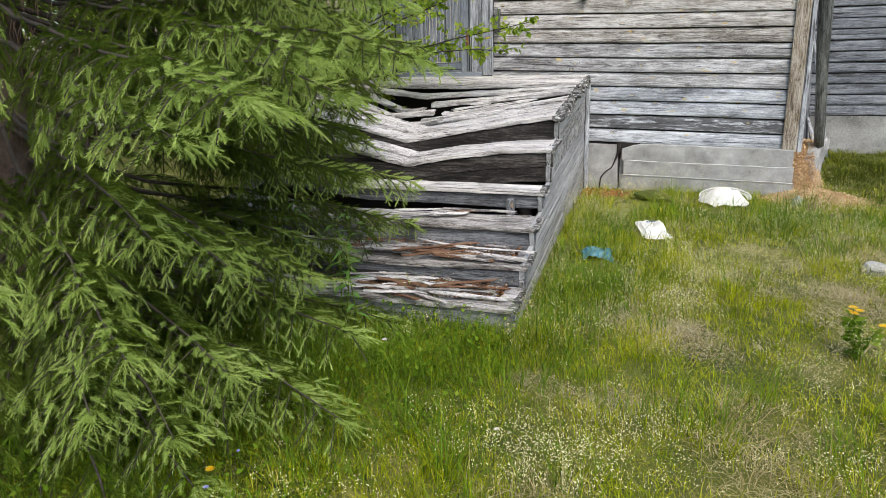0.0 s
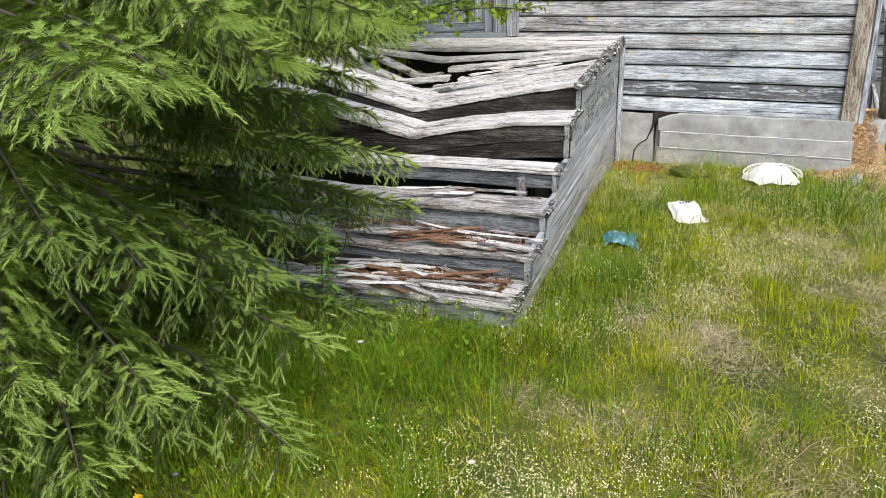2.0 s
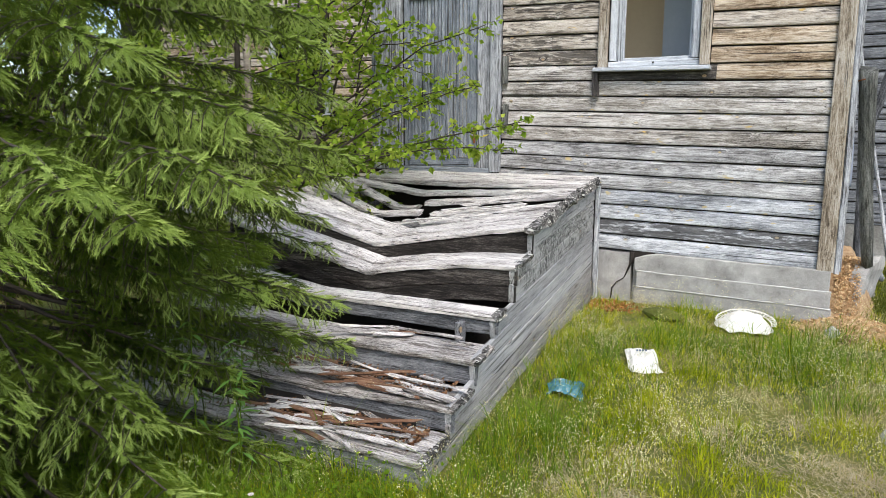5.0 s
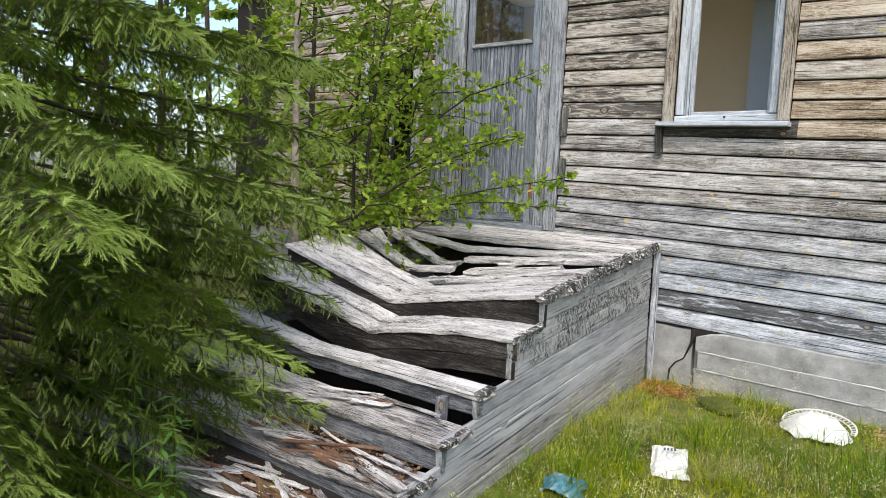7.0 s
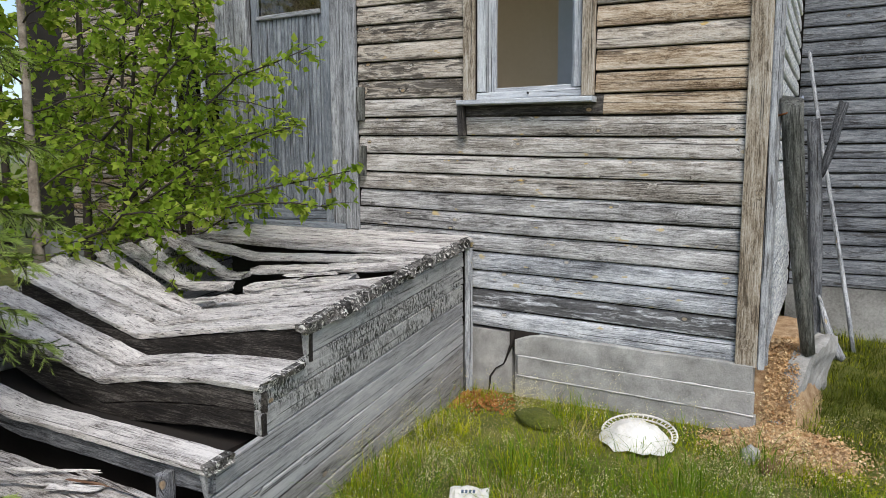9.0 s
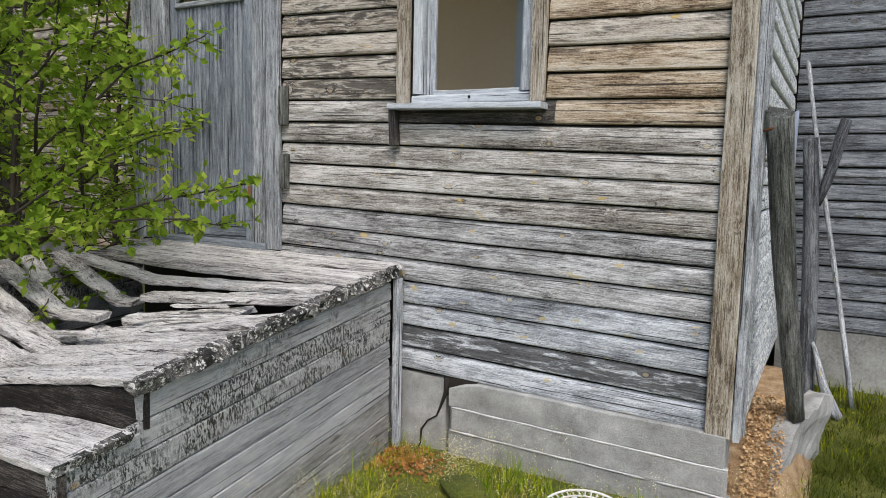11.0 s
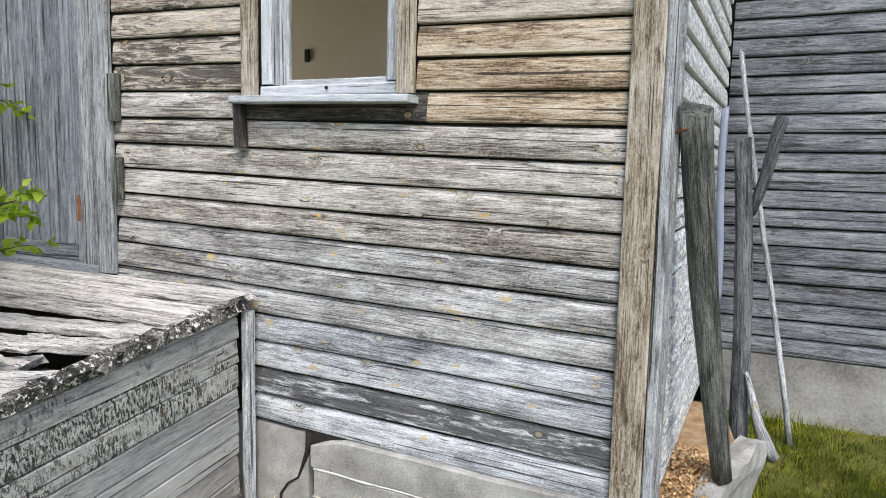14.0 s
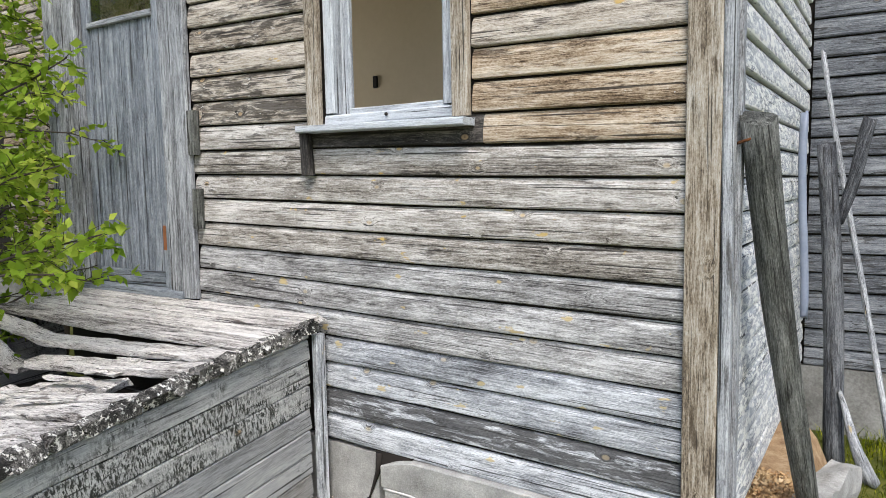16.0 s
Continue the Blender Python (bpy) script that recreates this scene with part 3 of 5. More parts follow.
def upright(name, x, y, z0, z1, w, t, mat, parent=None, seed=0, ragged=0.002, ry=0.0):
    """A standing board, w wide along x and t deep, its grain upwards."""
    me = plank_mesh(name, z1 - z0, w, t, max(2, int((z1 - z0) / 0.3)), None, ragged, 0.15, seed)
    return obj(name, me, mat, parent, pose(x, y, (z0 + z1) / 2, 0, ry, 0) @ STAND)


def level(name, x0, x1, y, z, deep, high, mat, parent=None, seed=0, ragged=0.0015, tilt=0.0):
    """A board lying along x: deep in y, high in z."""
    me = plank_mesh(name, x1 - x0, deep, high, max(2, int((x1 - x0) / 0.3)), None, ragged, 0.15, seed)
    return obj(name, me, mat, parent, pose((x0 + x1) / 2, y, z, 0, tilt, 0))


def thing(name, label, category, group="", kind="", m=None):
    return tagged(empty(name, m), label, category, group, kind)


corner = thing("corner_board", "weathered brown corner boards with yellow lichen streaks", "corner board", kind="structure")
upright("front_board", 0.703, WALL - 0.045, 0.40, TOP, 0.115, 0.03, M_trim, corner, 1)
upright("edge_board", 0.782, WALL - 0.03, 0.39, TOP, 0.036, 0.055, M_casing, corner, 2)
side_edge = upright("side_board", 0, 0, 0.40, TOP, 0.05, 0.02, M_casing, corner, 3)
side_edge.matrix_basis = pose(0.802, WALL + 0.035, (0.40 + TOP) / 2, 0, 0, 90) @ pose(0, 0, -(0.40 + TOP) / 2) @ side_edge.matrix_basis

# nail heads along the studs
nail_bm = bmesh.new()
bmesh.ops.create_icosphere(nail_bm, subdivisions=1, radius=0.0045)
nail_me = bpy.data.meshes.new("nail_head")
nail_bm.to_mesh(nail_me)
nail_bm.free()
nail_me.materials.append(M_nail)
for i in range(20):
    for x in (-1.86, -1.2, -0.12, 0.58):
        z = BASE + i * PITCH + 0.028 + random.uniform(-0.008, 0.012) + LEAN_Z * x
        if z > 1.05 or x > -1.1:
            obj("nail_head", nail_me, None, wall_front, pose(x + random.uniform(-0.03, 0.03), WALL - 0.028, z))

# window of the bay
window = thing("window_1", "open pale weathered window frame with bare sill and no pane", "window", kind="structure")
wx0, wx1, wz0, wz1 = WIN
upright("casing", wx0 - 0.045, WALL - 0.045, wz0 + 0.0, wz1 + 0.09, 0.08, 0.035, M_trim, window, 5)
upright("casing", wx1 + 0.045, WALL - 0.045, wz0 + 0.0, wz1 + 0.09, 0.08, 0.035, M_trim, window, 6)
level("head_casing", wx0, wx1, WALL - 0.045, wz1 + 0.045, 0.035, 0.085, M_trim, window, 7)
level("window_sill", wx0 - 0.105, wx1 + 0.095, WALL - 0.06, wz0 - 0.018, 0.115, 0.032, M_trim_pale, window, 8, tilt=0.8)
upright("jamb", wx0 + 0.03, WALL + 0.03, wz0 + 0.06, wz1, 0.06, 0.11, M_trim_pale, window, 9)
upright("jamb", wx1 - 0.03, WALL + 0.03, wz0 + 0.06, wz1, 0.06, 0.11, M_trim_pale, window, 10)
level("bottom_rail", wx0, wx1, WALL + 0.03, wz0 + 0.027, 0.11, 0.05, M_trim_pale, window, 11)
upright("sash_stile", wx0 + 0.088, WALL + 0.045, wz0 + 0.055, wz1, 0.052, 0.03, M_trim_pale, window, 12)
upright("sash_stile", wx1 - 0.074, WALL + 0.045, wz0 + 0.055, wz1, 0.024, 0.03, M_trim_pale, window, 13)
level("sash_rail", wx0 + 0.115, wx1 - 0.087, WALL + 0.045, wz0 + 0.068, 0.03, 0.028, M_trim_pale, window, 14)
latch = bmesh.new()
bmesh.ops.create_uvsphere(latch, u_segments=8, v_segments=6, radius=0.008)
part("latch", latch, M_black_shade, window, "small black iron latch", pose(-0.645, WALL - 0.032, wz0 + 0.035))
hook = thing("wall_hook", "small dark hook on the beige room wall", "hook", m=pose(-1.66, 7.985, 2.35))
part("hook_plate", soft_box(-0.018, 0.018, 0, 0.015, -0.04, 0.04), M_black_shade, hook)

# wooden blocks left from former shutters and rails
for n, (bx, z0, z1, w, ry) in enumerate(((-1.925, 1.855, 2.09, 0.055, 1), (-1.915, 1.46, 1.675, 0.045, 1), (-1.105, 1.73, 1.935, 0.05, -3))):
    blk = tagged(upright("wall_block", bx, WALL - 0.055, z0, z1, w, 0.05, M_siding_black if n == 2 else M_log, None, 20 + n, ry=ry),
                 "short blackened wooden block on the boarding" if n == 2 else "short grey wooden block beside the door casing", "wooden block", "wall blocks")

# door
door = thing("door_1", "closed grey boarded door with a glazed upper light", "door", kind="structure")
dx0, dx1, dz0, dz1 = DOOR
upright("outer_casing", dx1 + 0.205, WALL - 0.045, dz0 - 0.03, dz1 + 0.1, 0.105, 0.035, M_casing, door, 31)
upright("inner_casing", dx1 + 0.085, WALL - 0.02, dz0 - 0.01, dz1, 0.13, 0.06, M_casing, door, 32)
upright("outer_casing", dx0 - 0.29, WALL - 0.045, dz0 - 0.03, dz1 + 0.1, 0.09, 0.035, M_casing, door, 33)
upright("outer_casing", dx0 - 0.195, WALL - 0.035, dz0 - 0.03, dz1 + 0.1, 0.095, 0.035, M_casing, door, 34)
upright("inner_casing", dx0 - 0.075, WALL - 0.02, dz0 - 0.01, dz1, 0.13, 0.06, M_casing, door, 35)
level("head_casing", dx0 - 0.33, dx1 + 0.26, WALL - 0.045, dz1 + 0.16, 0.04, 0.11, M_casing, door, 36)
level("threshold", dx0 - 0.14, dx1 + 0.15, WALL - 0.03, dz0 - 0.02, 0.08, 0.045, M_door, door, 37)
upright("stile", dx0 + 0.035, WALL + 0.01, dz0 + 0.005, dz1, 0.06, 0.04, M_door, door, 38)
upright("stile", dx1 - 0.04, WALL + 0.01, dz0 + 0.005, dz1, 0.08, 0.04, M_door, door, 39)
level("bottom_rail", dx0 + 0.065, dx1 - 0.08, WALL + 0.01, dz0 + 0.05, 0.04, 0.09, M_door, door, 40)
level("mid_rail", dx0 + 0.065, dx1 - 0.08, WALL + 0.008, 2.67, 0.045, 0.035, M_casing, door, 41)
nb = 17
bw = (dx1 - 0.08 - dx0 - 0.065) / nb
bead = plank_mesh("bead_board", 2.652 - dz0 - 0.097, bw - 0.006, 0.022, 3, None, 0.0006, 0.3, 3)
for k in range(nb):
    obj("bead_board", bead, M_door, door, pose(dx0 + 0.065 + bw * (k + 0.5), WALL + 0.016, (2.652 + dz0 + 0.097) / 2) @ STAND)
pane = part("pane", boxes((dx0 + 0.065, dx1 - 0.08, WALL + 0.01, WALL + 0.014, 2.69, dz1)), M_glass, door, "dusty glass pane reflecting trees")
pane.visible_shadow = False
part("lock_plate", soft_box(dx1 - 0.012, dx1 + 0.012, WALL - 0.058, WALL - 0.052, 1.33, 1.47, 0.002), M_rust, door, "rusty iron lock plate")

# far window of the main wall
fw = thing("window_2", "dark glazed window with pale casing in the main wall", "window", kind="structure")
for s, (x, w) in enumerate(((-6.67, 0.1), (-5.67, 0.1))):
    upright("casing", x, BACK - 0.02, 1.62, 3.1, w, 0.04, M_trim_pale, fw, 50 + s)
level("window_sill", -6.74, -5.6, BACK - 0.04, 1.64, 0.1, 0.04, M_trim_pale, fw, 52)
upright("mullion", -6.17, BACK + 0.04, 1.7, 3.0, 0.06, 0.05, M_trim_pale, fw, 53)
part("pane", boxes((-6.62, -6.2, BACK + 0.05, BACK + 0.055, 1.72, 3.0)), M_glass, fw)
part("pane", boxes((-6.14, -5.72, BACK + 0.05, BACK + 0.055, 1.72, 3.0)), M_glass, fw)


# ---- foundation of the bay ----
def rubble(name, spans, cuts=6, amp=0.012, seed=0):
    """A concrete body with worn, uneven faces."""
    bm = boxes(spans)
    bmesh.ops.subdivide_edges(bm, edges=bm.edges[:], cuts=cuts, use_grid_fill=True)
    for v in bm.verts:
        n = noise.noise_vector(v.co * 5.0 + Vector((seed, seed, 0)))
        n2 = noise.noise_vector(v.co * 17.0 + Vector((seed, 0, seed)))
        v.co += n * amp + n2 * amp * 0.4
    return bm


found = structure("foundation_south", boxes((-3.3, -1.05, 6.79, 6.95, -0.2, 0.43), (-0.73, 0.74, 6.80, 6.95, -0.2, 0.39)), M_concrete, "cracked grey board-marked concrete foundation", "foundation")
for k, (z0, z1, y) in enumerate(((-0.2, 0.13, 6.742), (0.134, 0.262, 6.735), (0.266, 0.424, 6.736))):
    bm = soft_box(-0.71 + 0.02 * (k == 1), 0.77 - 0.012 * k, y, 6.80, z0, z1, 0.006)
    bmesh.ops.subdivide_edges(bm, edges=[e for e in bm.edges if e.calc_length() > 0.5], cuts=16)
    for v in bm.verts:
        n = noise.noise(v.co * 6)
        v.co.z += 0.006 * n - v.co.x * 0.02 - (0.35 * max(0.0, min(0.16, -0.53 - v.co.x)) * (0.7 + 0.8 * n) if k == 2 and v.co.z > 0.35 else 0.0)
        v.co.y += 0.006 * noise.noise(v.co * 9 + Vector((3, 1, 0)))
    part("concrete_lift", bm, M_concrete, found)
for k, z in enumerate((0.132, 0.264)):
    xs = np.linspace(-0.69, 0.76, 40)
    v, f = tube([(x, 6.739 + 0.003 * noise.noise((x * 9, k, 0)), z - 0.02 * x + 0.004 * noise.noise((x * 6, k, 3))) for x in xs], [0.006 + 0.006 * noise.noise((x * 13, k, 5)) for x in xs], 5)
    obj("lime_ridge", mesh_np("lime_ridge", v, f), M_efflor, found)
bm = rubble("block", (-1.055, -0.745, 6.775, 6.95, -0.2, 0.425), 7, 0.008, 3)
part("broken_block", bm, M_concrete, found)
cr = [(-0.735, 0.43), (-0.745, 0.34), (-0.772, 0.27), (-0.80, 0.2), (-0.86, 0.16), (-0.9, 0.1), (-0.905, 0.03), (-0.92, -0.05)]
v, f = joined([tube([(x, 6.768, z) for x, z in cr], [0.016, 0.013, 0.008, 0.005, 0.005, 0.007, 0.006, 0.004], 5)])
obj("crack", mesh_np("crack", v, f), M_black_shade, found)
# near-black box behind the broken corner paints the shade inside the notch
part("broken_gap", boxes((-0.76, -0.55, 6.772, 6.798, 0.33, 0.44)), M_black_shade, found, "near-black box painting shade into the broken foundation corner")
stub = thing("concrete_stub", "broken leaning concrete foundation stub", "concrete", m=pose(0.93, 7.28, 0.0, 0, 5, -13))
bm = rubble("stub", (-0.04, 0.07, -0.40, 0.58, -0.15, 0.40), 13, 0.03, 9)
for q in bm.verts:
    if q.co.z > 0:
        q.co.z *= max(0.12, min(1.0, (q.co.y + 0.42) / 0.46)) * (1 + 0.15 * noise.noise((q.co.y * 8, q.co.x * 8, 1)))
part("broken_concrete", bm, M_concrete, stub)


# ---- porch and stairs ----
STEPS = ((4.93, 0.855), (4.60, 0.66), (4.29, 0.43), (4.00, 0.26), (3.70, 0.11), (3.38, -0.03))
P_LEFT = -3.2


def side_x(y):
    return -1.05 + (6.67 - y) * 0.0495


def deck_z(y):
    return 0.855 + (y - 4.93) / (6.67 - 4.93) * 0.20


stairs = thing("porch_stairs", "collapsing grey wooden porch and stairs with sagging rotten boards", "stairs")
side = empty("side_cladding")
side.parent = stairs
SLOPE = 0.098        # the whole porch has sunk at its front
skew = math.degrees(math.atan(0.0495))
lean = pose(0, 0, 0, 0, -math.degrees(math.atan(SLOPE)), 0)
edges = (0.835, 0.795, 0.69, 0.575, 0.46, 0.355, 0.24, 0.14, 0.035, -0.06, -0.17, -0.29, -0.42)


def side_strip(y0, y1, hi, lo, mat, seed):
    """One board of the porch's sides between y0 and y1; hi and lo are heights at the porch's front edge."""
    mid = (y0 + y1) / 2
    me = plank_mesh("side_board", y1 - y0, hi - lo - 0.004, 0.028, max(2, int((y1 - y0) / 0.2)), None, 0.002, 0.2, seed, True, rough_end=0.005)
    z = (hi + lo) / 2 + SLOPE * (mid - 4.93)
    obj("side_board", me, mat, side, pose(side_x(mid) - 0.012 + random.uniform(-0.002, 0.002), mid, z, 0, 0, 90 + skew) @ lean)
    obj("side_board", me, M_side, side, pose(P_LEFT + 0.02, mid, z, 0, 0, 90) @ lean)


for k, (hi, lo) in enumerate(zip(edges, edges[1:])):
    mat = M_side_lichen if k < 4 else M_side if k < 7 else M_side_low
    full = 6.655
    for n, (y, z) in enumerate(STEPS):
        top = z - 0.03 - SLOPE * (y - 4.93)
        far = full if n == 0 else STEPS[n - 1][0] + 0.011
        if top >= hi - 0.004:
            full = y + 0.012
        elif top > lo + 0.02:
            side_strip(y + 0.012, far, top, lo, mat, 40 * k + n)
            full = min(full, far)
        else:
            full = min(full, far)
            break
    if full < 6.6:
        side_strip(full, 6.655, hi, lo, mat, k)
upright("corner_post", side_x(6.7) + 0.02, 6.70, -0.1, 0.98, 0.035, 0.06, M_siding_grey, stairs, 61)


def sagging(dip, at, curl, left_up, wob, seed):
    """Shift of a board that breaks down in a V at x = at (world) by dip metres."""
    def bend(x):
        wx = x + (side_mid)
        if wx > at:
            u = (wx - at) / (-0.95 - at)
            z = -dip * max(0.0, 1 - u) ** curl
        else:
            u = (at - wx) / (at - P_LEFT)
            z = -dip * (1 - u) + left_up * u
        return wob * noise.noise((wx * 2, seed, 0)), z + 0.003 * noise.noise((wx * 5, seed, 3))
    return bend


side_mid = 0.0


def deck_plank(name, y, z, wide, thick, mat, parent, dip=0.0, at=-2.15, curl=1.2, left_up=0.0, x_right=None, x_left=P_LEFT, seed=0, ragged=0.005, wob=0.02, rise=0.0, yaw=0.0):
    global side_mid
    xr = side_x(y) + 0.012 if x_right is None else x_right
    side_mid = (xr + x_left) / 2
    ln = xr - x_left
    me = plank_mesh(name, ln, wide, thick, max(6, int(ln / 0.07)), sagging(dip, at, curl, left_up, wob, seed), ragged, 0.18, seed, rough_end=0.02)
    ob = obj(name, me, mat, parent, pose(side_mid, y, z, rise, 0, yaw))
    return ob


deck = empty("deck")
deck.parent = stairs
# sound boards by the house wall
for k, (y, w, dip) in enumerate(((6.70, 0.095, 0.0), (6.575, 0.117, 0.005), (6.445, 0.116, 0.01), (6.315, 0.118, 0.02))):
    deck_plank("deck_board", y, deck_z(y) - 0.014, w, 0.028, M_deck, deck, dip, seed=k, ragged=0.002, wob=0.004, rise=6.5)
# broken boards that sag towards the middle: y, width, dip, break, curl, rise at the far end, ends, turn
BROKEN = (
    (6.18, 0.115, 0.08, -2.45, 1.0, 0.02, P_LEFT, None, 0.5), (6.04, 0.125, 0.13, -2.35, 0.9, 0.0, -2.30, None, 1.6), (6.05, 0.12, 0.20, -2.6, 1.0, 0.05, P_LEFT, -2.42, -3.0),
    (5.89, 0.13, 0.19, -2.1, 1.0, 0.02, -2.08, -1.42, 3.0), (5.755, 0.14, 0.17, -2.05, 0.8, 0.03, -2.12, None, -1.0), (5.86, 0.12, 0.2, -2.9, 1.0, 0.06, P_LEFT, -2.78, -6.0),
    (5.615, 0.13, 0.20, -2.15, 1.1, 0.05, -2.22, None, 1.2), (5.67, 0.12, 0.16, -2.6, 1.0, 0.07, P_LEFT, -2.16, -5.0), (5.47, 0.135, 0.17, -2.05, 0.9, 0.08, -2.12, None, -0.6),
    (5.50, 0.12, 0.22, -2.5, 1.0, 0.06, P_LEFT, -2.05, -3.5), (5.33, 0.13, 0.20, -2.12, 1.0, 0.06, P_LEFT, None, 0.4), (5.185, 0.13, 0.20, -2.12, 1.0, 0.07, -2.2, None, 0.3), (5.2, 0.11, 0.24, -2.2, 1.0, 0.10, P_LEFT, -2.1, -2.0))
for k, (y, w, dip, at, curl, lu, xl, xr, yaw) in enumerate(BROKEN):
    deck_plank("deck_board", y, deck_z(y) - 0.02, w - 0.012, 0.038, M_deck, deck, dip, at, curl, lu, x_right=xr, x_left=xl, seed=10 + k, ragged=0.005, yaw=yaw, rise=6.5, wob=0.012)
for k, (x, y, ln, yaw) in enumerate(((-1.55, 5.93, 0.35, -14), (-1.7, 5.86, 0.42, -9), (-1.62, 6.1, 0.26, -20), (-1.85, 5.72, 0.3, 12), (-1.5, 5.66, 0.4, 4), (-2.0, 5.4, 0.35, -8))):
    z = deck_z(y) + 0.012 - 0.15 * (-1.0 - x) / 1.1
    obj("loose_splinter", plank_mesh("loose_splinter", ln, 0.035, 0.014, 6, lambda x: (0.012 * math.sin(x * 9), 0), 0.005, 0.3, 300 + k, rough_end=0.03), M_deck, deck, pose(x, y, z, 6, -7, yaw))
# rotten black ends along the deck's edge
for k in range(15):
    y = 4.97 + k * 0.118
    me = plank_mesh("rotten_end", 0.055, 0.112, 0.055, 5, None, 0.013, 0.25, 70 + k, rough_end=0.018)
    obj("rotten_end", me, M_end, deck, pose(side_x(y) + 0.010, y, deck_z(y) - 0.028, 6.5, 0, random.uniform(-4, 4)))


def step(y, z, below, dip, at, left_up, seed, riser_mat, planks=2, deep=0.33, riser_gap=0.0, curl=1.1, tread_mat=M_deck):
    st = empty("step")
    st.parent = stairs
    w = 0.15 if planks == 1 else (deep - 0.03) / planks
    for p in range(planks):
        yy = y + w * (p + 0.5)
        deck_plank("tread_board", yy, z - 0.017 + 0.09 * (yy - y), w - 0.006, 0.032, tread_mat, st, dip * (1 - 0.12 * p), at, curl, left_up, seed=seed + p, ragged=0.005, wob=0.008, rise=5.2)
        me = plank_mesh("rotten_end", 0.035, w - 0.01, 0.036, 2, None, 0.007, 0.25, seed + 50 + p, rough_end=0.01)
        obj("rotten_end", me, M_end, st, pose(side_x(yy) + 0.008, yy, z - 0.018 + 0.09 * (yy - y), 5.2))
    hgt = z - below - 0.036 - riser_gap
    global side_mid
    xr = side_x(y) + 0.005
    side_mid = (xr + P_LEFT) / 2
    rows_n = 2 if hgt > 0.16 else 1
    for r in range(rows_n):
        hh = hgt / rows_n
        me = plank_mesh("riser_board", xr - P_LEFT, hh - 0.004, 0.03, 26, None, 0.004, 0.15, seed + 9 + r, True, rough_end=0.008)
        fn = sagging(dip, at, curl, left_up, 0, seed)
        for vv in me.vertices:
            vv.co.z += fn(vv.co.x)[1]
            vv.co.y += 0.008 * noise.noise((vv.co.x * 1.5, seed, r))
        obj("riser_board", me, riser_mat, st, pose(side_mid, y + 0.04, z - 0.036 - hh * (r + 0.5)))
    return st


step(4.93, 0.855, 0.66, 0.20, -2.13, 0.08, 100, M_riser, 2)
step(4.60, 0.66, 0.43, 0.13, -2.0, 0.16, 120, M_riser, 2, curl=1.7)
step(4.29, 0.43, 0.26, 0.0, -2.2, 0.13, 140, M_riser_grey, 1, riser_gap=0.05)
step(4.00, 0.26, 0.11, 0.01, -2.2, 0.06, 160, M_riser_grey, 2, deep=0.27, tread_mat=M_tread)
step(3.70, 0.11, -0.03, 0.03, -1.7, 0.03, 180, M_riser_grey, 2, deep=0.29, tread_mat=M_tread)
step(3.38, -0.03, -0.24, 0.01, -2.0, 0.02, 200, M_riser_grey, 2, tread_mat=M_tread)
prop = obj("prop_block", plank_mesh("prop_block", 0.13, 0.07, 0.04, 2, None, 0.003, 0.2, 5), M_riser_grey, stairs, pose(-1.13, 4.28, 0.31, 0, 90, 0))
# added near-black boxes: the shade under the broken deck is in their colour
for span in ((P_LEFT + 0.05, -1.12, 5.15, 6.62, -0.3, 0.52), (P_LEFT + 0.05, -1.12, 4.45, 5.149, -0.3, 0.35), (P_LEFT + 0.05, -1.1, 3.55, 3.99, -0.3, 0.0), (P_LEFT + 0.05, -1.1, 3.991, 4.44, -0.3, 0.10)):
    part("earth_fill", boxes(span), M_black_shade, stairs, "added near-black box that puts shade under the porch")

# brown rot lying on the lower treads
n_rot = 2600
rr = np.random.default_rng(21)
pick = rr.choice((4, 5, 5), n_rot)
ry_ = np.array([STEPS[k][0] for k in pick]) + rr.uniform(0.07, 0.28, n_rot)
rz_ = np.array([STEPS[k][1] for k in pick]) + 0.09 * (ry_ - np.array([STEPS[k][0] for k in pick])) + rr.uniform(0.002, 0.016, n_rot)
ROT = np.stack((rr.normal(-1.45, 0.35, n_rot).clip(-2.9, -0.99), ry_, rz_), 1)

# rotten splinters and sticks on the lowest treads
random.seed(12)
for k in range(64):
    ln = random.uniform(0.10, 0.55)
    on = random.choice((3, 4, 4, 5, 5, 5))
    y, z = STEPS[on]
    yy = y + (random.uniform(0.02, 0.27) if on == 5 else random.uniform(0.03, 0.22))
    sp = obj("splinter", plank_mesh("splinter", ln, random.uniform(0.008, 0.04), 0.010, 6, lambda x: (0.010 * math.sin(x * 9), 0), 0.004, 0.3, k, rough_end=0.03), random.choice((M_deck, M_deck, M_tread, M_debris)), None,
             pose(random.uniform(-1.9, -1.06), yy, z + random.uniform(0.010, 0.03) + 0.09 * (yy - y), random.uniform(-8, 8), random.uniform(-4, 4), random.uniform(-30, 30)))
    tagged(sp, "pale broken wood splinter lying on the rotten steps", "splinter", "splinters on the steps")


# ---- spruce ----
rs = np.random.default_rng(5)
UP = np.array((0.0, 0.0, 1.0))


def unit(a):
    return a / np.maximum(np.linalg.norm(a, axis=-1, keepdims=True), 1e-9)


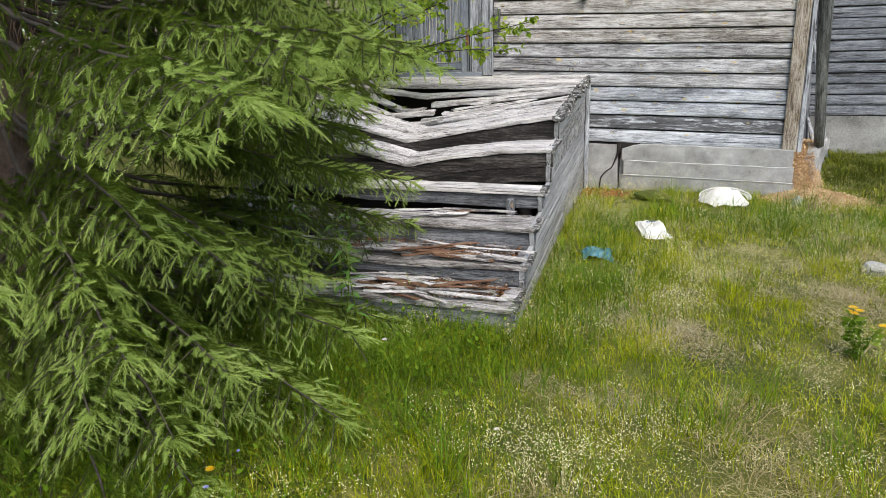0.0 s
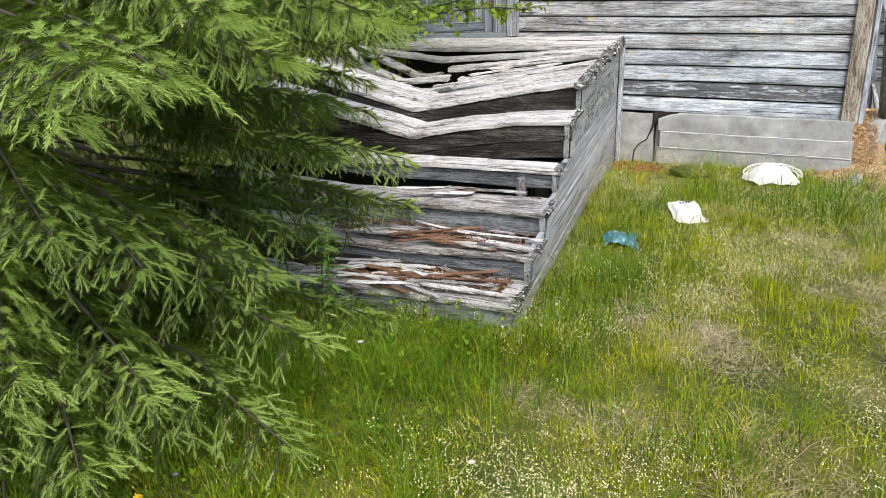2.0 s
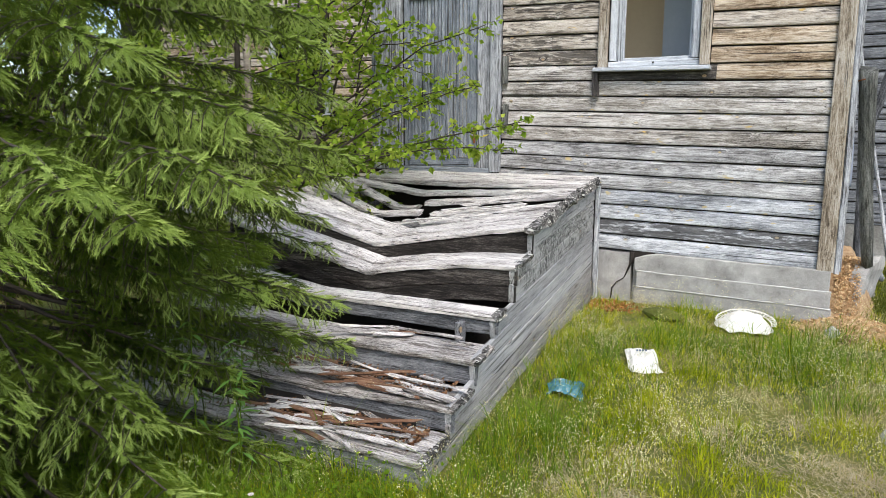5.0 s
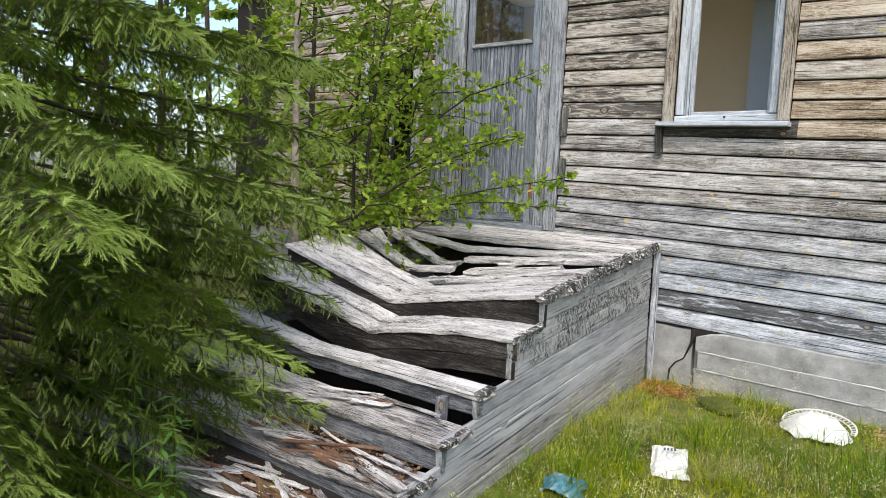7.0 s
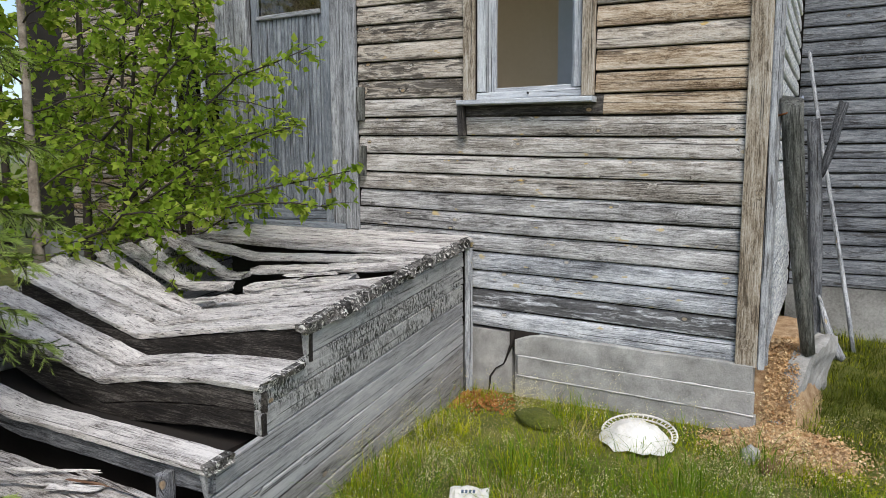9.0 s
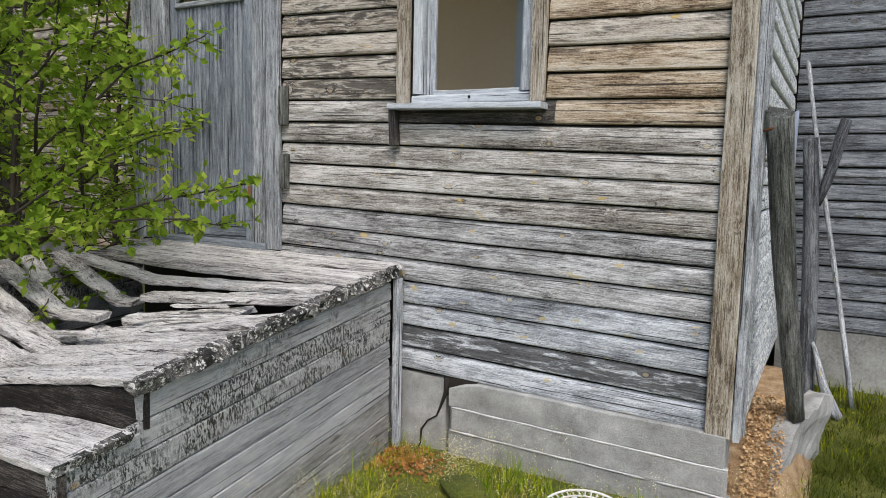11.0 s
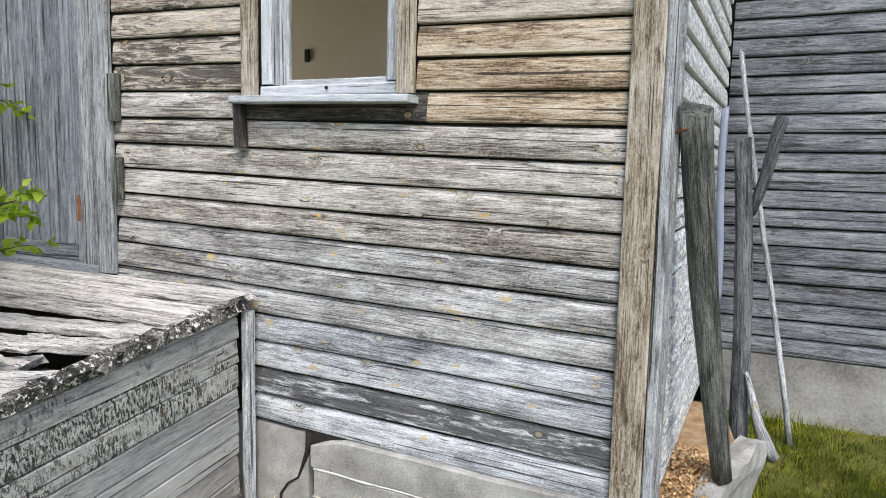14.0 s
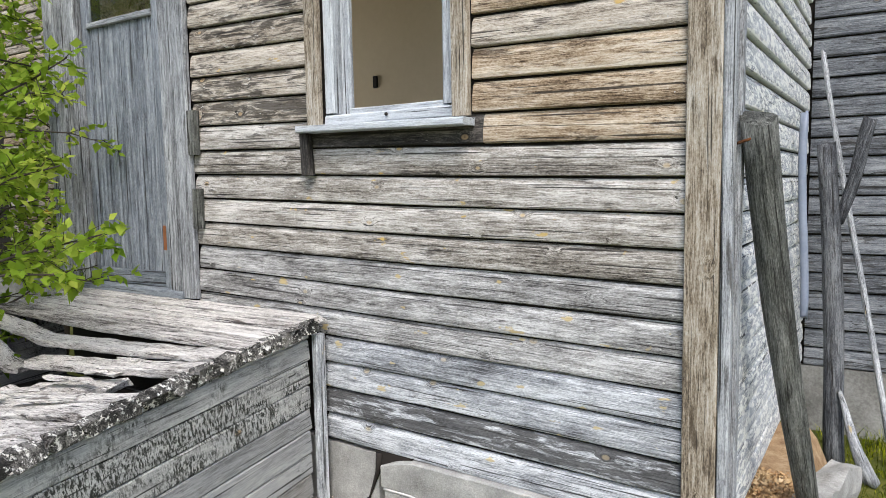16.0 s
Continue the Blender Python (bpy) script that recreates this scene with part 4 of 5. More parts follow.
def needle_mesh(name, p, d, ln, per, size, width):
    """Needles in flattened brushes along shoots: p starts, d unit directions, ln lengths, per needles a shoot."""
    n = len(p)
    u = np.tile((np.arange(per) + 0.5) / per, (n, 1))
    ang = np.tile(np.arange(per) * 2.39996, (n, 1)) + rs.uniform(0, 6.28, (n, 1)) + rs.normal(0, 0.25, (n, per))
    side = unit(np.cross(d, np.where(np.abs(d[:, 2:3]) > 0.95, (1.0, 0, 0), UP)))
    top = np.cross(side, d)
    radial = np.cos(ang)[..., None] * side[:, None] + (np.sin(ang) * 0.62 + 0.12)[..., None] * top[:, None]
    fwd = 0.75 + 0.9 * u[..., None] ** 3
    way = unit(radial + d[:, None] * fwd)
    base = p[:, None] + d[:, None] * (u * ln[:, None])[..., None]
    sz = size * rs.uniform(0.85, 1.1, (n, per, 1)) * (1.0 - 0.45 * u[..., None] ** 3) * (0.7 + 0.3 * np.minimum(1.0, u[..., None] * 4))
    tip = base + way * sz
    across = unit(np.cross(way, d[:, None])) * width / 2
    v = np.stack((base - across, base + across, tip), 2).reshape(-1, 3)
    return v, np.arange(len(v)).reshape(-1, 3)


def spruce_limb(tree, base, end, droop, dense, wood_out, dead, old, fresh, bough=1.0, lit=0.2):
    """One limb from base to end with hanging branchlets; fills the lists of shoots. lit: share of pale young shoots at
    its end, which also paints lit boughs lighter.
    """
    base, end = np.array(base, float), np.array(end, float)
    ln = np.linalg.norm(end - base)
    us = np.linspace(0, 1, 9)
    pts = np.array([base + (end - base) * u + UP * (-droop * math.sin(math.pi * u) * 0.7 * (1 - 0.3 * u) - 0.10 * u ** 5) + rs.normal(0, 0.012, 3) * (u > 0) for u in us])
    v, f = tube(pts, [0.015 * (1 - 0.9 * u) * min(1.0, ln / 1.6) + 0.0012 for u in us], 5)
    obj("limb", mesh_np("limb", v, f), M_twig, tree)
    ax = unit(end - base)
    lat = unit(np.cross(ax, UP))

    def at(u):
        i = min(7, int(u * 8))
        return pts[i] + (pts[i + 1] - pts[i]) * (u * 8 - i)

    for k in range(int(ln * 7 * min(1.0, dense))):
        o = at(rs.uniform(0.1, 0.6))
        e = o + (ax * rs.uniform(0, 0.5) + lat * rs.uniform(-0.6, 0.6) - UP * rs.uniform(0.3, 1.0)) * rs.uniform(0.1, 0.28)
        dead.append(tube((o, (o + e) / 2 + rs.normal(0, 0.012, 3), e), (0.0026, 0.0018, 0.001), 3))
    inner = 0.42
    for k in range(int(ln * (1 - inner) / 0.036 * min(1.0, dense))):
        u = inner + (1 - inner) * rs.random()
        (fresh if u > 0.8 and rs.random() < lit else old).append((at(u), unit(ax * rs.uniform(0.5, 1.0) + lat * rs.uniform(-0.9, 0.9) + UP * rs.uniform(-0.1, 0.35)), rs.uniform(0.05, 0.09)))
    count = int(ln * (1 - inner) / 0.044 * dense)
    for k in range(count):
        u = inner + (1 - inner) * (k + rs.uniform(0, 1)) / count
        o = at(u)
        sgn = 1 if k % 2 else -1
        size = bough * (0.12 + 0.24 * math.sin(math.pi * min(1.0, (1 - u) * 0.95 + 0.1)) ** 0.9) * rs.uniform(0.7, 1.15) * min(1.0, ln / 1.4)
        way = unit(ax * rs.uniform(0.2, 0.75) + lat * sgn * rs.uniform(0.45, 1.0) + UP * rs.uniform(-0.15, 0.15))
        seg = max(2, int(size / 0.066))
        q, path = o.copy(), [o.copy()]
        for s in range(seg):
            way = unit(way + UP * (-0.2 - 0.15 * s) + rs.normal(0, 0.07, 3))
            q = q + way * size / seg
            path.append(q.copy())
        path = np.array(path)
        if k % 2:
            wood_out.append(tube(path[::2] if len(path) > 4 else path, [0.0026] * (len(path[::2]) if len(path) > 4 else len(path)), 3))
        young = u > 0.6 and rs.random() < lit
        for s in range(seg):
            d = unit(path[s + 1] - path[s])
            last = s == seg - 1
            (fresh if last and (young or rs.random() < 0.08) else old).append((path[s], d, size / seg * (1.3 if last else 1.05)))
            across = unit(np.cross(d, unit(lat * sgn + UP * 0.3)))
            for g in (1, -1):
                if rs.random() < 0.9:
                    sl = rs.uniform(0.06, 0.095) * (1.0 - 0.25 * s / seg)
                    sd = unit(d * rs.uniform(0.6, 1.0) + across * g * rs.uniform(0.6, 1.1) + UP * rs.uniform(-0.85, -0.1))
                    (fresh if young and (s >= seg - 2 or rs.random() < 0.3) else old).append((path[s] + d * 0.02, sd, sl))
    d = unit(pts[-1] - pts[-2])
    for g in (-0.9, -0.4, 0.0, 0.4, 0.9):
        (fresh if lit > 0.5 else old).append((pts[-1], unit(d + lat * g + UP * -0.35), rs.uniform(0.08, 0.12)))


def spruce(name, x, y, height, radius, tips, limbs, label, low=0.25, dense=1.0, per=33, needle=0.024, width=0.0036, seen=None, shaded_tips=()):
    """A spruce with a tapered trunk and whorls of drooping limbs; tips: further limb ends in world places; the last
    argument holds those painted as shaded, with few young shoots.
    """
    gz = ground_z(x, y)
    tree = tagged(empty(name, pose(x, y, gz)), label, "tree")
    zs = np.linspace(-0.1, height, 14)
    v, f = tube([(0.04 * math.sin(z), 0.03 * math.cos(z * 0.8), z) for z in zs], [0.012 + 0.17 * radius / 2.4 * (1 - z / height) ** 0.9 for z in np.clip(zs, 0, height)], 10)
    obj("trunk", mesh_np("trunk", v, f), M_bark, tree, smooth=True)
    wood_out, dead, old, fresh = [], [], [], []
    for k in range(limbs):
        h = low + (height - low - 0.4) * (k / limbs) ** 1.7
        a = k * 2.39996 + rs.uniform(-0.35, 0.35)
        r = radius * (1 - h / height) ** 0.85 * rs.uniform(0.78, 1.0)
        if seen and not seen(x + r * math.cos(a), y + r * math.sin(a), h):
            r *= 0.72
        fall = 0.10 + 0.16 * (1 - h / height)
        zt = max(0.03, h - r * fall * rs.uniform(0.6, 1.4))
        spruce_limb(tree, (0, 0, h), (r * math.cos(a), r * math.sin(a), zt), 0.10 * r, dense * (0.25 if h > 3.3 else 0.4 if math.cos(a) < -0.3 else 0.75), wood_out, dead, old, fresh)
    for n, (tx, ty, tz) in enumerate((*tips, *shaded_tips)):
        spruce_limb(tree, (0, 0, tz - gz + 0.35), (tx - x, ty - y, tz - gz), 0.1, dense * 1.5, wood_out, dead, old, fresh, 0.85, 0.8 if n < len(tips) else 0.1)
    for nm, lst, mat in (("twig_mass", wood_out, M_twig), ("dead_twig_mass", dead, M_dead_twig)):
        v, f = joined(lst)
        tagged(obj(nm, mesh_np(nm, v, f), mat, tree), kind="stuff")
    for nm, lst, mat in (("foliage", old, M_needle), ("young_growth", fresh, M_shoot)):
        p, d, ln = np.array([a for a, _, _ in lst]), np.array([b for _, b, _ in lst]), np.array([c for _, _, c in lst])
        v, f = needle_mesh(nm, p, d, ln, per, needle, width)
        tagged(obj(nm, mesh_np(nm, v, f), mat, tree), kind="stuff")
    return tree


SP = (-3.5, 2.7)


def clear_of_view(tx, ty, h):
    """Limbs stop short of the lawn and of the porch's middle."""
    return tx < -0.47 * ty - 0.12 and ty < 2.25 + 0.66 * (1.06 - tx)


TIPS = [(-1.09, 1.53, 1.27), (-1.16, 1.78, 1.26), (-1.18, 2.03, 1.38), (-1.39, 1.58, 1.14), (-1.24, 2.3, 1.25), (-1.72, 1.81, 0.80), (-1.89, 1.63, 0.66), (-1.52, 1.92, 0.68),
        (-1.54, 2.47, 0.50), (-1.32, 2.42, 0.24), (-1.64, 2.02, 0.05), (-1.2, 2.12, 0.04), (-1.22, 2.71, 1.60), (-1.65, 3.11, 1.55), (-1.26, 2.67, 1.38), (-1.02, 2.50, 1.38),
        (-1.56, 3.65, 0.70), (-1.68, 3.88, 0.38), (-1.52, 3.75, 1.42), (-2.15, 4.32, 1.0), (-1.6, 3.65, 1.95), (-1.75, 3.36, 0.75), (-1.75, 3.1, 0.43), (-1.45, 3.2, 0.0),
        (-1.35, 2.35, 1.8), (-2.1, 4.2, 1.6), (-1.95, 4.1, 2.15), (-1.75, 1.5, 0.3), (-2.0, 1.3, 0.7), (-1.65, 1.75, -0.08), (-1.7, 3.2, 2.15), (-1.5, 2.4, 2.25),
        (-1.9, 3.9, 2.5), (-2.2, 4.3, 2.85), (-2.35, 4.35, 2.2), (-1.7, 3.0, 2.6), (-2.2, 4.3, 1.35), (-2.2, 1.5, 1.3), (-2.3, 1.6, 0.2), (-1.9, 2.2, 1.75),
        (-1.7, 1.6, 0.45), (-1.95, 1.75, 0.25), (-1.6, 1.65, 0.16), (-2.1, 1.7, 0.02), (-1.5, 1.85, 0.3), (-1.95, 4.3, 1.25), (-2.1, 4.45, 1.75), (-2.05, 4.35, 2.15), (-2.25, 4.5, 0.8), (-2.3, 4.6, 1.4)]
# boughs in shade: leaving out pale shoots puts that shade into their colour
SHADED_TIPS = [(-1.75, 3.3, 1.0), (-1.9, 3.5, 0.9), (-1.7, 3.5, 0.5), (-1.85, 3.3, 0.3), (-1.95, 3.75, 1.1), (-1.8, 3.6, 1.25), (-2.0, 3.9, 0.7), (-1.6, 3.0, 0.8), (-1.55, 2.85, 1.05),
             (-2.2, 3.0, 2.2), (-2.0, 2.7, 2.0), (-2.3, 3.2, 1.9), (-2.4, 2.6, 1.7), (-2.6, 3.4, 2.3), (-2.5, 3.0, 2.6), (-2.5, 2.4, 2.2)]
spruce("spruce_tree", *SP, 8.5, 2.45, TIPS, 185, "large green spruce with drooping boughs and pale young shoots", seen=clear_of_view, shaded_tips=SHADED_TIPS)


# ---- birch ----
def leaf_quads(p, way, size, rng):
    """Small folded, pointed leaves: four triangles each."""
    n = len(p)
    way = unit(way + rng.normal(0, 0.45, (n, 3)))
    lat = unit(np.cross(way, unit(UP + rng.normal(0, 0.5, (n, 3)))))
    nor = np.cross(lat, way)
    s = size * rng.uniform(0.65, 1.2, (n, 1))
    a, tip = p, p + way * s
    m = p + way * s * 0.42 - nor * s * 0.06
    l = p + way * s * 0.36 + lat * s * 0.40 + nor * s * 0.08
    r = p + way * s * 0.36 - lat * s * 0.40 + nor * s * 0.08
    v = np.stack((a, l, m, r, tip), 1).reshape(-1, 3)
    k = np.arange(n)[:, None] * 5
    t = np.concatenate((k + (0, 2, 1), k + (0, 3, 2), k + (1, 2, 4), k + (2, 3, 4)), 1).reshape(-1, 3)
    return v, t


def crown_branch(o, e, lift, twigs, leaves, wood_out, lp, lw, rng, thick=0.008, spread=0.3):
    o, e = np.array(o, float), np.array(e, float)
    us = np.linspace(0, 1, 7)
    pts = np.array([o + (e - o) * u + UP * lift * math.sin(math.pi * u) + rng.normal(0, 0.015, 3) * (u > 0) for u in us])
    wood_out.append(tube(pts, [thick * (1 - 0.8 * u) + 0.0012 for u in us], 5))
    ax = unit(e - o)
    for k in range(twigs):
        u = 0.2 + 0.8 * (k + rng.uniform(0, 1)) / twigs
        i = min(5, int(u * 6))
        q = pts[i] + (pts[i + 1] - pts[i]) * (u * 6 - i)
        w = unit(ax * 0.6 + rng.normal(0, 0.6, 3) * (1, 1, 0.7) + UP * -0.05)
        ln = spread * rng.uniform(0.5, 1.2) * (1.1 - 0.4 * u)
        e2 = q + w * ln + UP * -0.12 * ln
        wood_out.append(tube((q, (q + e2) / 2 + UP * 0.01, e2), (0.0026, 0.002, 0.001), 3))
        for j in range(leaves):
            t = (j + rng.uniform(0.3, 1)) / leaves
            lp.append(q + (e2 - q) * t + rng.normal(0, 0.008, 3))
            lw.append(unit(w + rng.normal(0, 0.7, 3) + UP * -0.45))


def birch(name, stems, branches, label, size=0.058, seed=3, density=1.0, mat=M_leaf):
    """Young birch: stems (foot, head, thickness), plus single named branches (start, end)."""
    rng = np.random.default_rng(seed)
    x0, y0, _ = stems[0][0]
    tree = tagged(empty(name, pose(x0, y0, ground_z(x0, y0))), label, "tree")
    inv = np.array((x0, y0, ground_z(x0, y0)))
    wood_out, lp, lw = [], [], []
    for foot, head, th, nb in stems:
        foot, head = np.array(foot, float) - inv, np.array(head, float) - inv
        us = np.linspace(0, 1, 9)
        pts = np.array([foot + (head - foot) * u + np.array((0.05 * math.sin(5 * u + th * 90), 0.05 * math.cos(4 * u), 0)) * (u > 0) for u in us])
        v, f = tube(pts, [th * (1 - 0.75 * u) for u in us], 8)
        obj("stem", mesh_np("stem", v, f), M_birch if name == "birch_tree" and th > 0.04 else M_twig, tree, smooth=True)
        for k in range(int(nb * density)):
            u = 0.18 + 0.8 * (k + rng.uniform(0, 1)) / (nb * density)
            i = min(7, int(u * 8))
            q = pts[i] + (pts[i + 1] - pts[i]) * (u * 8 - i)
            a = rng.uniform(0, 2 * math.pi)
            ln = rng.uniform(0.45, 1.0) * (1.15 - 0.6 * u)
            crown_branch(q, q + np.array((math.cos(a), math.sin(a), rng.uniform(-0.1, 0.5))) * ln, 0.06, 7, 9, wood_out, lp, lw, rng, 0.006)
    for o, e, tw in branches:
        crown_branch(np.array(o) - inv, np.array(e) - inv, 0.10, tw, 9, wood_out, lp, lw, rng, 0.010, 0.26)
    v, f = joined(wood_out)
    tagged(obj("twig_mass", mesh_np("twig_mass", v, f), M_twig, tree), kind="stuff")
    v, f = leaf_quads(np.array(lp), np.array(lw), size, rng)
    tagged(obj("crown", mesh_np("crown", v, f), mat, tree), kind="stuff")
    return tree


birch("birch_tree", [((-3.42, 5.2, -0.1), (-3.95, 5.6, 4.6), 0.045, 30), ((-3.35, 5.7, -0.1), (-3.2, 6.1, 3.4), 0.024, 24), ((-3.6, 5.9, -0.1), (-3.9, 6.5, 3.6), 0.022, 24), ((-3.3, 6.2, 0.3), (-3.0, 6.3, 2.6), 0.016, 16)],
      [((-3.3, 5.75, 0.95), (-1.42, 5.97, 1.52), 34), ((-3.2, 5.6, 1.1), (-1.8, 5.93, 1.80), 26), ((-3.3, 5.9, 1.5), (-1.8, 5.98, 2.28), 26), ((-3.35, 5.4, 0.95), (-2.35, 5.55, 1.28), 18), ((-3.3, 6.0, 1.6), (-2.5, 5.8, 2.9), 18),
       ((-3.25, 5.7, 1.05), (-1.62, 5.98, 1.28), 24), ((-3.3, 5.8, 1.3), (-2.05, 5.9, 1.75), 20), ((-3.4, 5.7, 1.7), (-2.3, 5.8, 2.3), 22), ((-3.4, 5.6, 0.9), (-2.6, 5.5, 1.15), 18), ((-3.5, 5.8, 2.0), (-2.6, 5.9, 2.6), 20), ((-3.5, 6.0, 1.3), (-2.6, 6.3, 1.8), 20)],
      "young birch with leafy green branches over the porch")
birch("birch_bush", [((-5.0, 6.6, 0), (-5.2, 6.9, 4.2), 0.05, 26), ((-4.5, 7.3, 0), (-4.4, 7.6, 3.4), 0.03, 22), ((-5.8, 5.4, 0), (-6.2, 5.6, 4.8), 0.05, 26), ((-5.3, 8.0, 0), (-5.6, 8.2, 3.9), 0.03, 18)], [], "leafy green birch thicket beside the house", 0.075, 8, 1.4)
far_birch = birch("birch_thicket", [((-8.5, 6.0, 0), (-8.7, 6.2, 6.5), 0.07, 26), ((-9.5, 4.6, 0), (-9.6, 4.8, 7.0), 0.07, 26), ((-7.5, 7.6, 0), (-7.6, 7.8, 5.5), 0.06, 22), ((-10.5, 7.0, 0), (-10.6, 7.2, 7.5), 0.08, 26)], [], "tall leafy birches beyond the house", 0.13, 9)

for bx, by, s in ((-8.2, 4.2, 0.8), (-13.0, 3.0, 1.0), (-11.5, 9.5, 1.15), (-15.0, 7.5, 1.2), (-9.0, 1.5, 0.9)):
    copy_thing(far_birch, pose(bx, by, ground_z(bx, by), 0, 0, bx * 31)).scale = (s, s, s)

# trees behind the walk, which the door's pane mirrors
back_tree = spruce("spruce_tree", -3.0, -9.0, 9.0, 2.4, [], 70, "tall green spruce at the edge of the yard", 0.4, 0.3, 8, 0.10, 0.03)
for bx, by, s in ((3.0, -11.0, 1.1), (8.0, -8.0, 0.95), (-8.5, -6.0, 1.2), (-12, 0.5, 1.1), (-7.2, 1.0, 0.9), (-6.3, 3.7, 0.95)):
    copy_thing(back_tree, pose(bx, by, ground_z(bx, by), 0, 0, bx * 40)).scale = (s, s, s)


# ---- grass ----
def blocked(x, y):
    """Where the house and the porch stand."""
    house = (x > BAY_L) & (x < 0.8) & (y > 6.76)
    porch = (x > P_LEFT) & (x < -1.05 + (6.67 - y) * 0.0495 + 0.02) & (y > 3.42)
    dust = ((x - 0.9) / 0.42) ** 2 + ((y - 6.62) / 0.22) ** 2 < 1
    return house | porch | dust | (y > 9.1)


def field(x, y, scale, seed):
    return np.array([noise.noise((a * scale, b * scale, seed)) for a, b in zip(x, y)])


def blades(n, x0, x1, y0, y1, lo, hi, width, rng, keep, lean=0.5, tuft=10, spread=0.03):
    """Curved blades of three triangles in tufts on the ground where keep(x, y) allows."""
    m = n // tuft
    x, y = rng.uniform(x0, x1, m), rng.uniform(y0, y1, m)
    ok = keep(x, y) > rng.uniform(0, 1, m)
    x, y = x[ok], y[ok]
    m = len(x)
    tall = np.clip(0.95 + 1.1 * field(x, y, 2.6, 15.0), 0.45, 1.6) * rng.uniform(0.6, 1.25, m)
    comb = 3.0 * field(x, y, 1.2, 21.0)
    z = np.array([ground_z(a, b) for a, b in zip(x, y)])
    k = np.repeat(np.arange(m), tuft)
    n = len(k)
    ox, oy = rng.normal(0, spread, n), rng.normal(0, spread, n)
    bx, by = x[k] + ox, y[k] + oy
    ok = ~blocked(bx, by)
    k, ox, oy, bx, by = k[ok], ox[ok], oy[ok], bx[ok], by[ok]
    n = len(k)
    h = rng.uniform(lo, hi, n) * tall[k]
    a = np.arctan2(oy, ox) + rng.normal(0, 0.9, n) + comb[k]
    l = np.stack((np.cos(a), np.sin(a), np.zeros(n)), 1)
    s = np.stack((-np.sin(a + rng.normal(0, .5, n)), np.cos(a), np.zeros(n)), 1) * (width * rng.uniform(0.6, 1.3, (n, 1)))
    p = np.stack((bx, by, z[k] - 0.012), 1)
    le = (lean * rng.uniform(0.1, 1.4, n) * h)[:, None]
    mid = p + UP * (h * 0.62)[:, None] + l * le * 0.33
    tip = p + UP * (h * np.clip(1.0 - 0.3 * lean * rng.random(n), 0.3, 1))[:, None] + l * le
    v = np.stack((p - s, p + s, mid - s * 0.8, mid + s * 0.8, tip), 1).reshape(-1, 3)
    q = np.arange(n)[:, None] * 5
    t = np.concatenate((q + (0, 1, 3), q + (0, 3, 2), q + (2, 3, 4)), 1).reshape(-1, 3)
    return v, t, tip, l


def stuff(name, v, t, mat, label, category):
    return tagged(obj(name, mesh_np(name, v, t), mat), label, category, kind="stuff")


rg = np.random.default_rng(11)


PATCHES = ((-0.34, 3.8, 0.15), (0.03, 3.6, 0.19), (0.16, 3.44, 0.14), (-0.64, 2.98, 0.13), (0.71, 4.26, 0.26), (0.58, 3.33, 0.17), (0.28, 4.42, 0.13), (-0.26, 2.9, 0.15), (0.98, 4.0, 0.28), (0.55, 4.7, 0.15))


def dead_patch(x, y):
    """Ragged spots where the turf has died, 0 to 1."""
    rag = 1 + 0.9 * field(x, y, 6.0, 30.0)
    b = 0.0
    for cx, cy, r in PATCHES:
        b = b + np.exp(-(((x - cx) ** 2 + ((y - cy) * 1.2) ** 2) / (r * rag) ** 2))
    return np.clip(1.5 * b - 0.25, 0, 1)


def bare(x, y):
    """Share of dry thatch, 0 to 1."""
    b = np.clip(5.0 * (field(x, y, 1.7, 4.0) + 0.6 * field(x, y, 4.2, 8.0) - 0.03), 0, 0.8) * (1 - 0.8 * lushness(x, y))
    return np.clip(b + 1.3 * dead_patch(x, y), 0, 1)


def lushness(x, y):
    by_steps = np.exp(-(((x + 1.35) / 0.75) ** 2 + ((y - 3.0) / 0.62) ** 2))
    by_tree = np.exp(-(((x + 2.3) / 0.9) ** 2 + ((y - 2.2) / 1.2) ** 2))
    by_side = np.exp(-(((x + 0.65) / 0.3) ** 2 + ((y - 4.2) / 0.9) ** 2))
    wall = np.exp(-(((x - 0.55) / 0.8) ** 2 + ((y - 5.75) / 0.35) ** 2)) * 0.7
    return np.clip(by_steps + by_tree + by_side + wall, 0, 1)


def mossy(x, y):
    """The damp corner between the bay and the main wall."""
    return np.clip(1.6 * np.exp(-(((x - 2.0) / 1.0) ** 2 + ((y - 7.9) / 1.2) ** 2)), 0, 1)


v, t, _, _ = blades(240000, -2.4, 2.6, 1.2, 9.1, 0.03, 0.10, 0.0016, rg, lambda x, y: np.clip(1.0 - 0.93 * bare(x, y), 0.05, 1) * (1 - 0.85 * mossy(x, y)) * np.clip(1.25 - 0.13 * (y - 2), 0.5, 1), 1.0, 12, 0.03)
stuff("lawn_grass", v, t, M_grass, "fine yellow-green uncut lawn grass", "grass")
v, t, _, _ = blades(44000, 0.8, 3.2, 6.0, 9.1, 0.03, 0.10, 0.0022, rg, lambda x, y: mossy(x, y), 1.3)
stuff("moss_grass", v, t, M_moss, "dark mossy grass in the damp house corner", "grass")
v, t, _, _ = blades(170000, -3.0, 2.6, 1.2, 9.1, 0.08, 0.22, 0.0019, rg, lambda x, y: np.clip(lushness(x, y) * 0.85 + 0.45 * np.clip(2.2 * field(x, y, 2.3, 60.0) - 0.15, 0, 1) * (1 - dead_patch(x, y)) * (y < 6.6), 0, 1), 1.2, 8, 0.035)
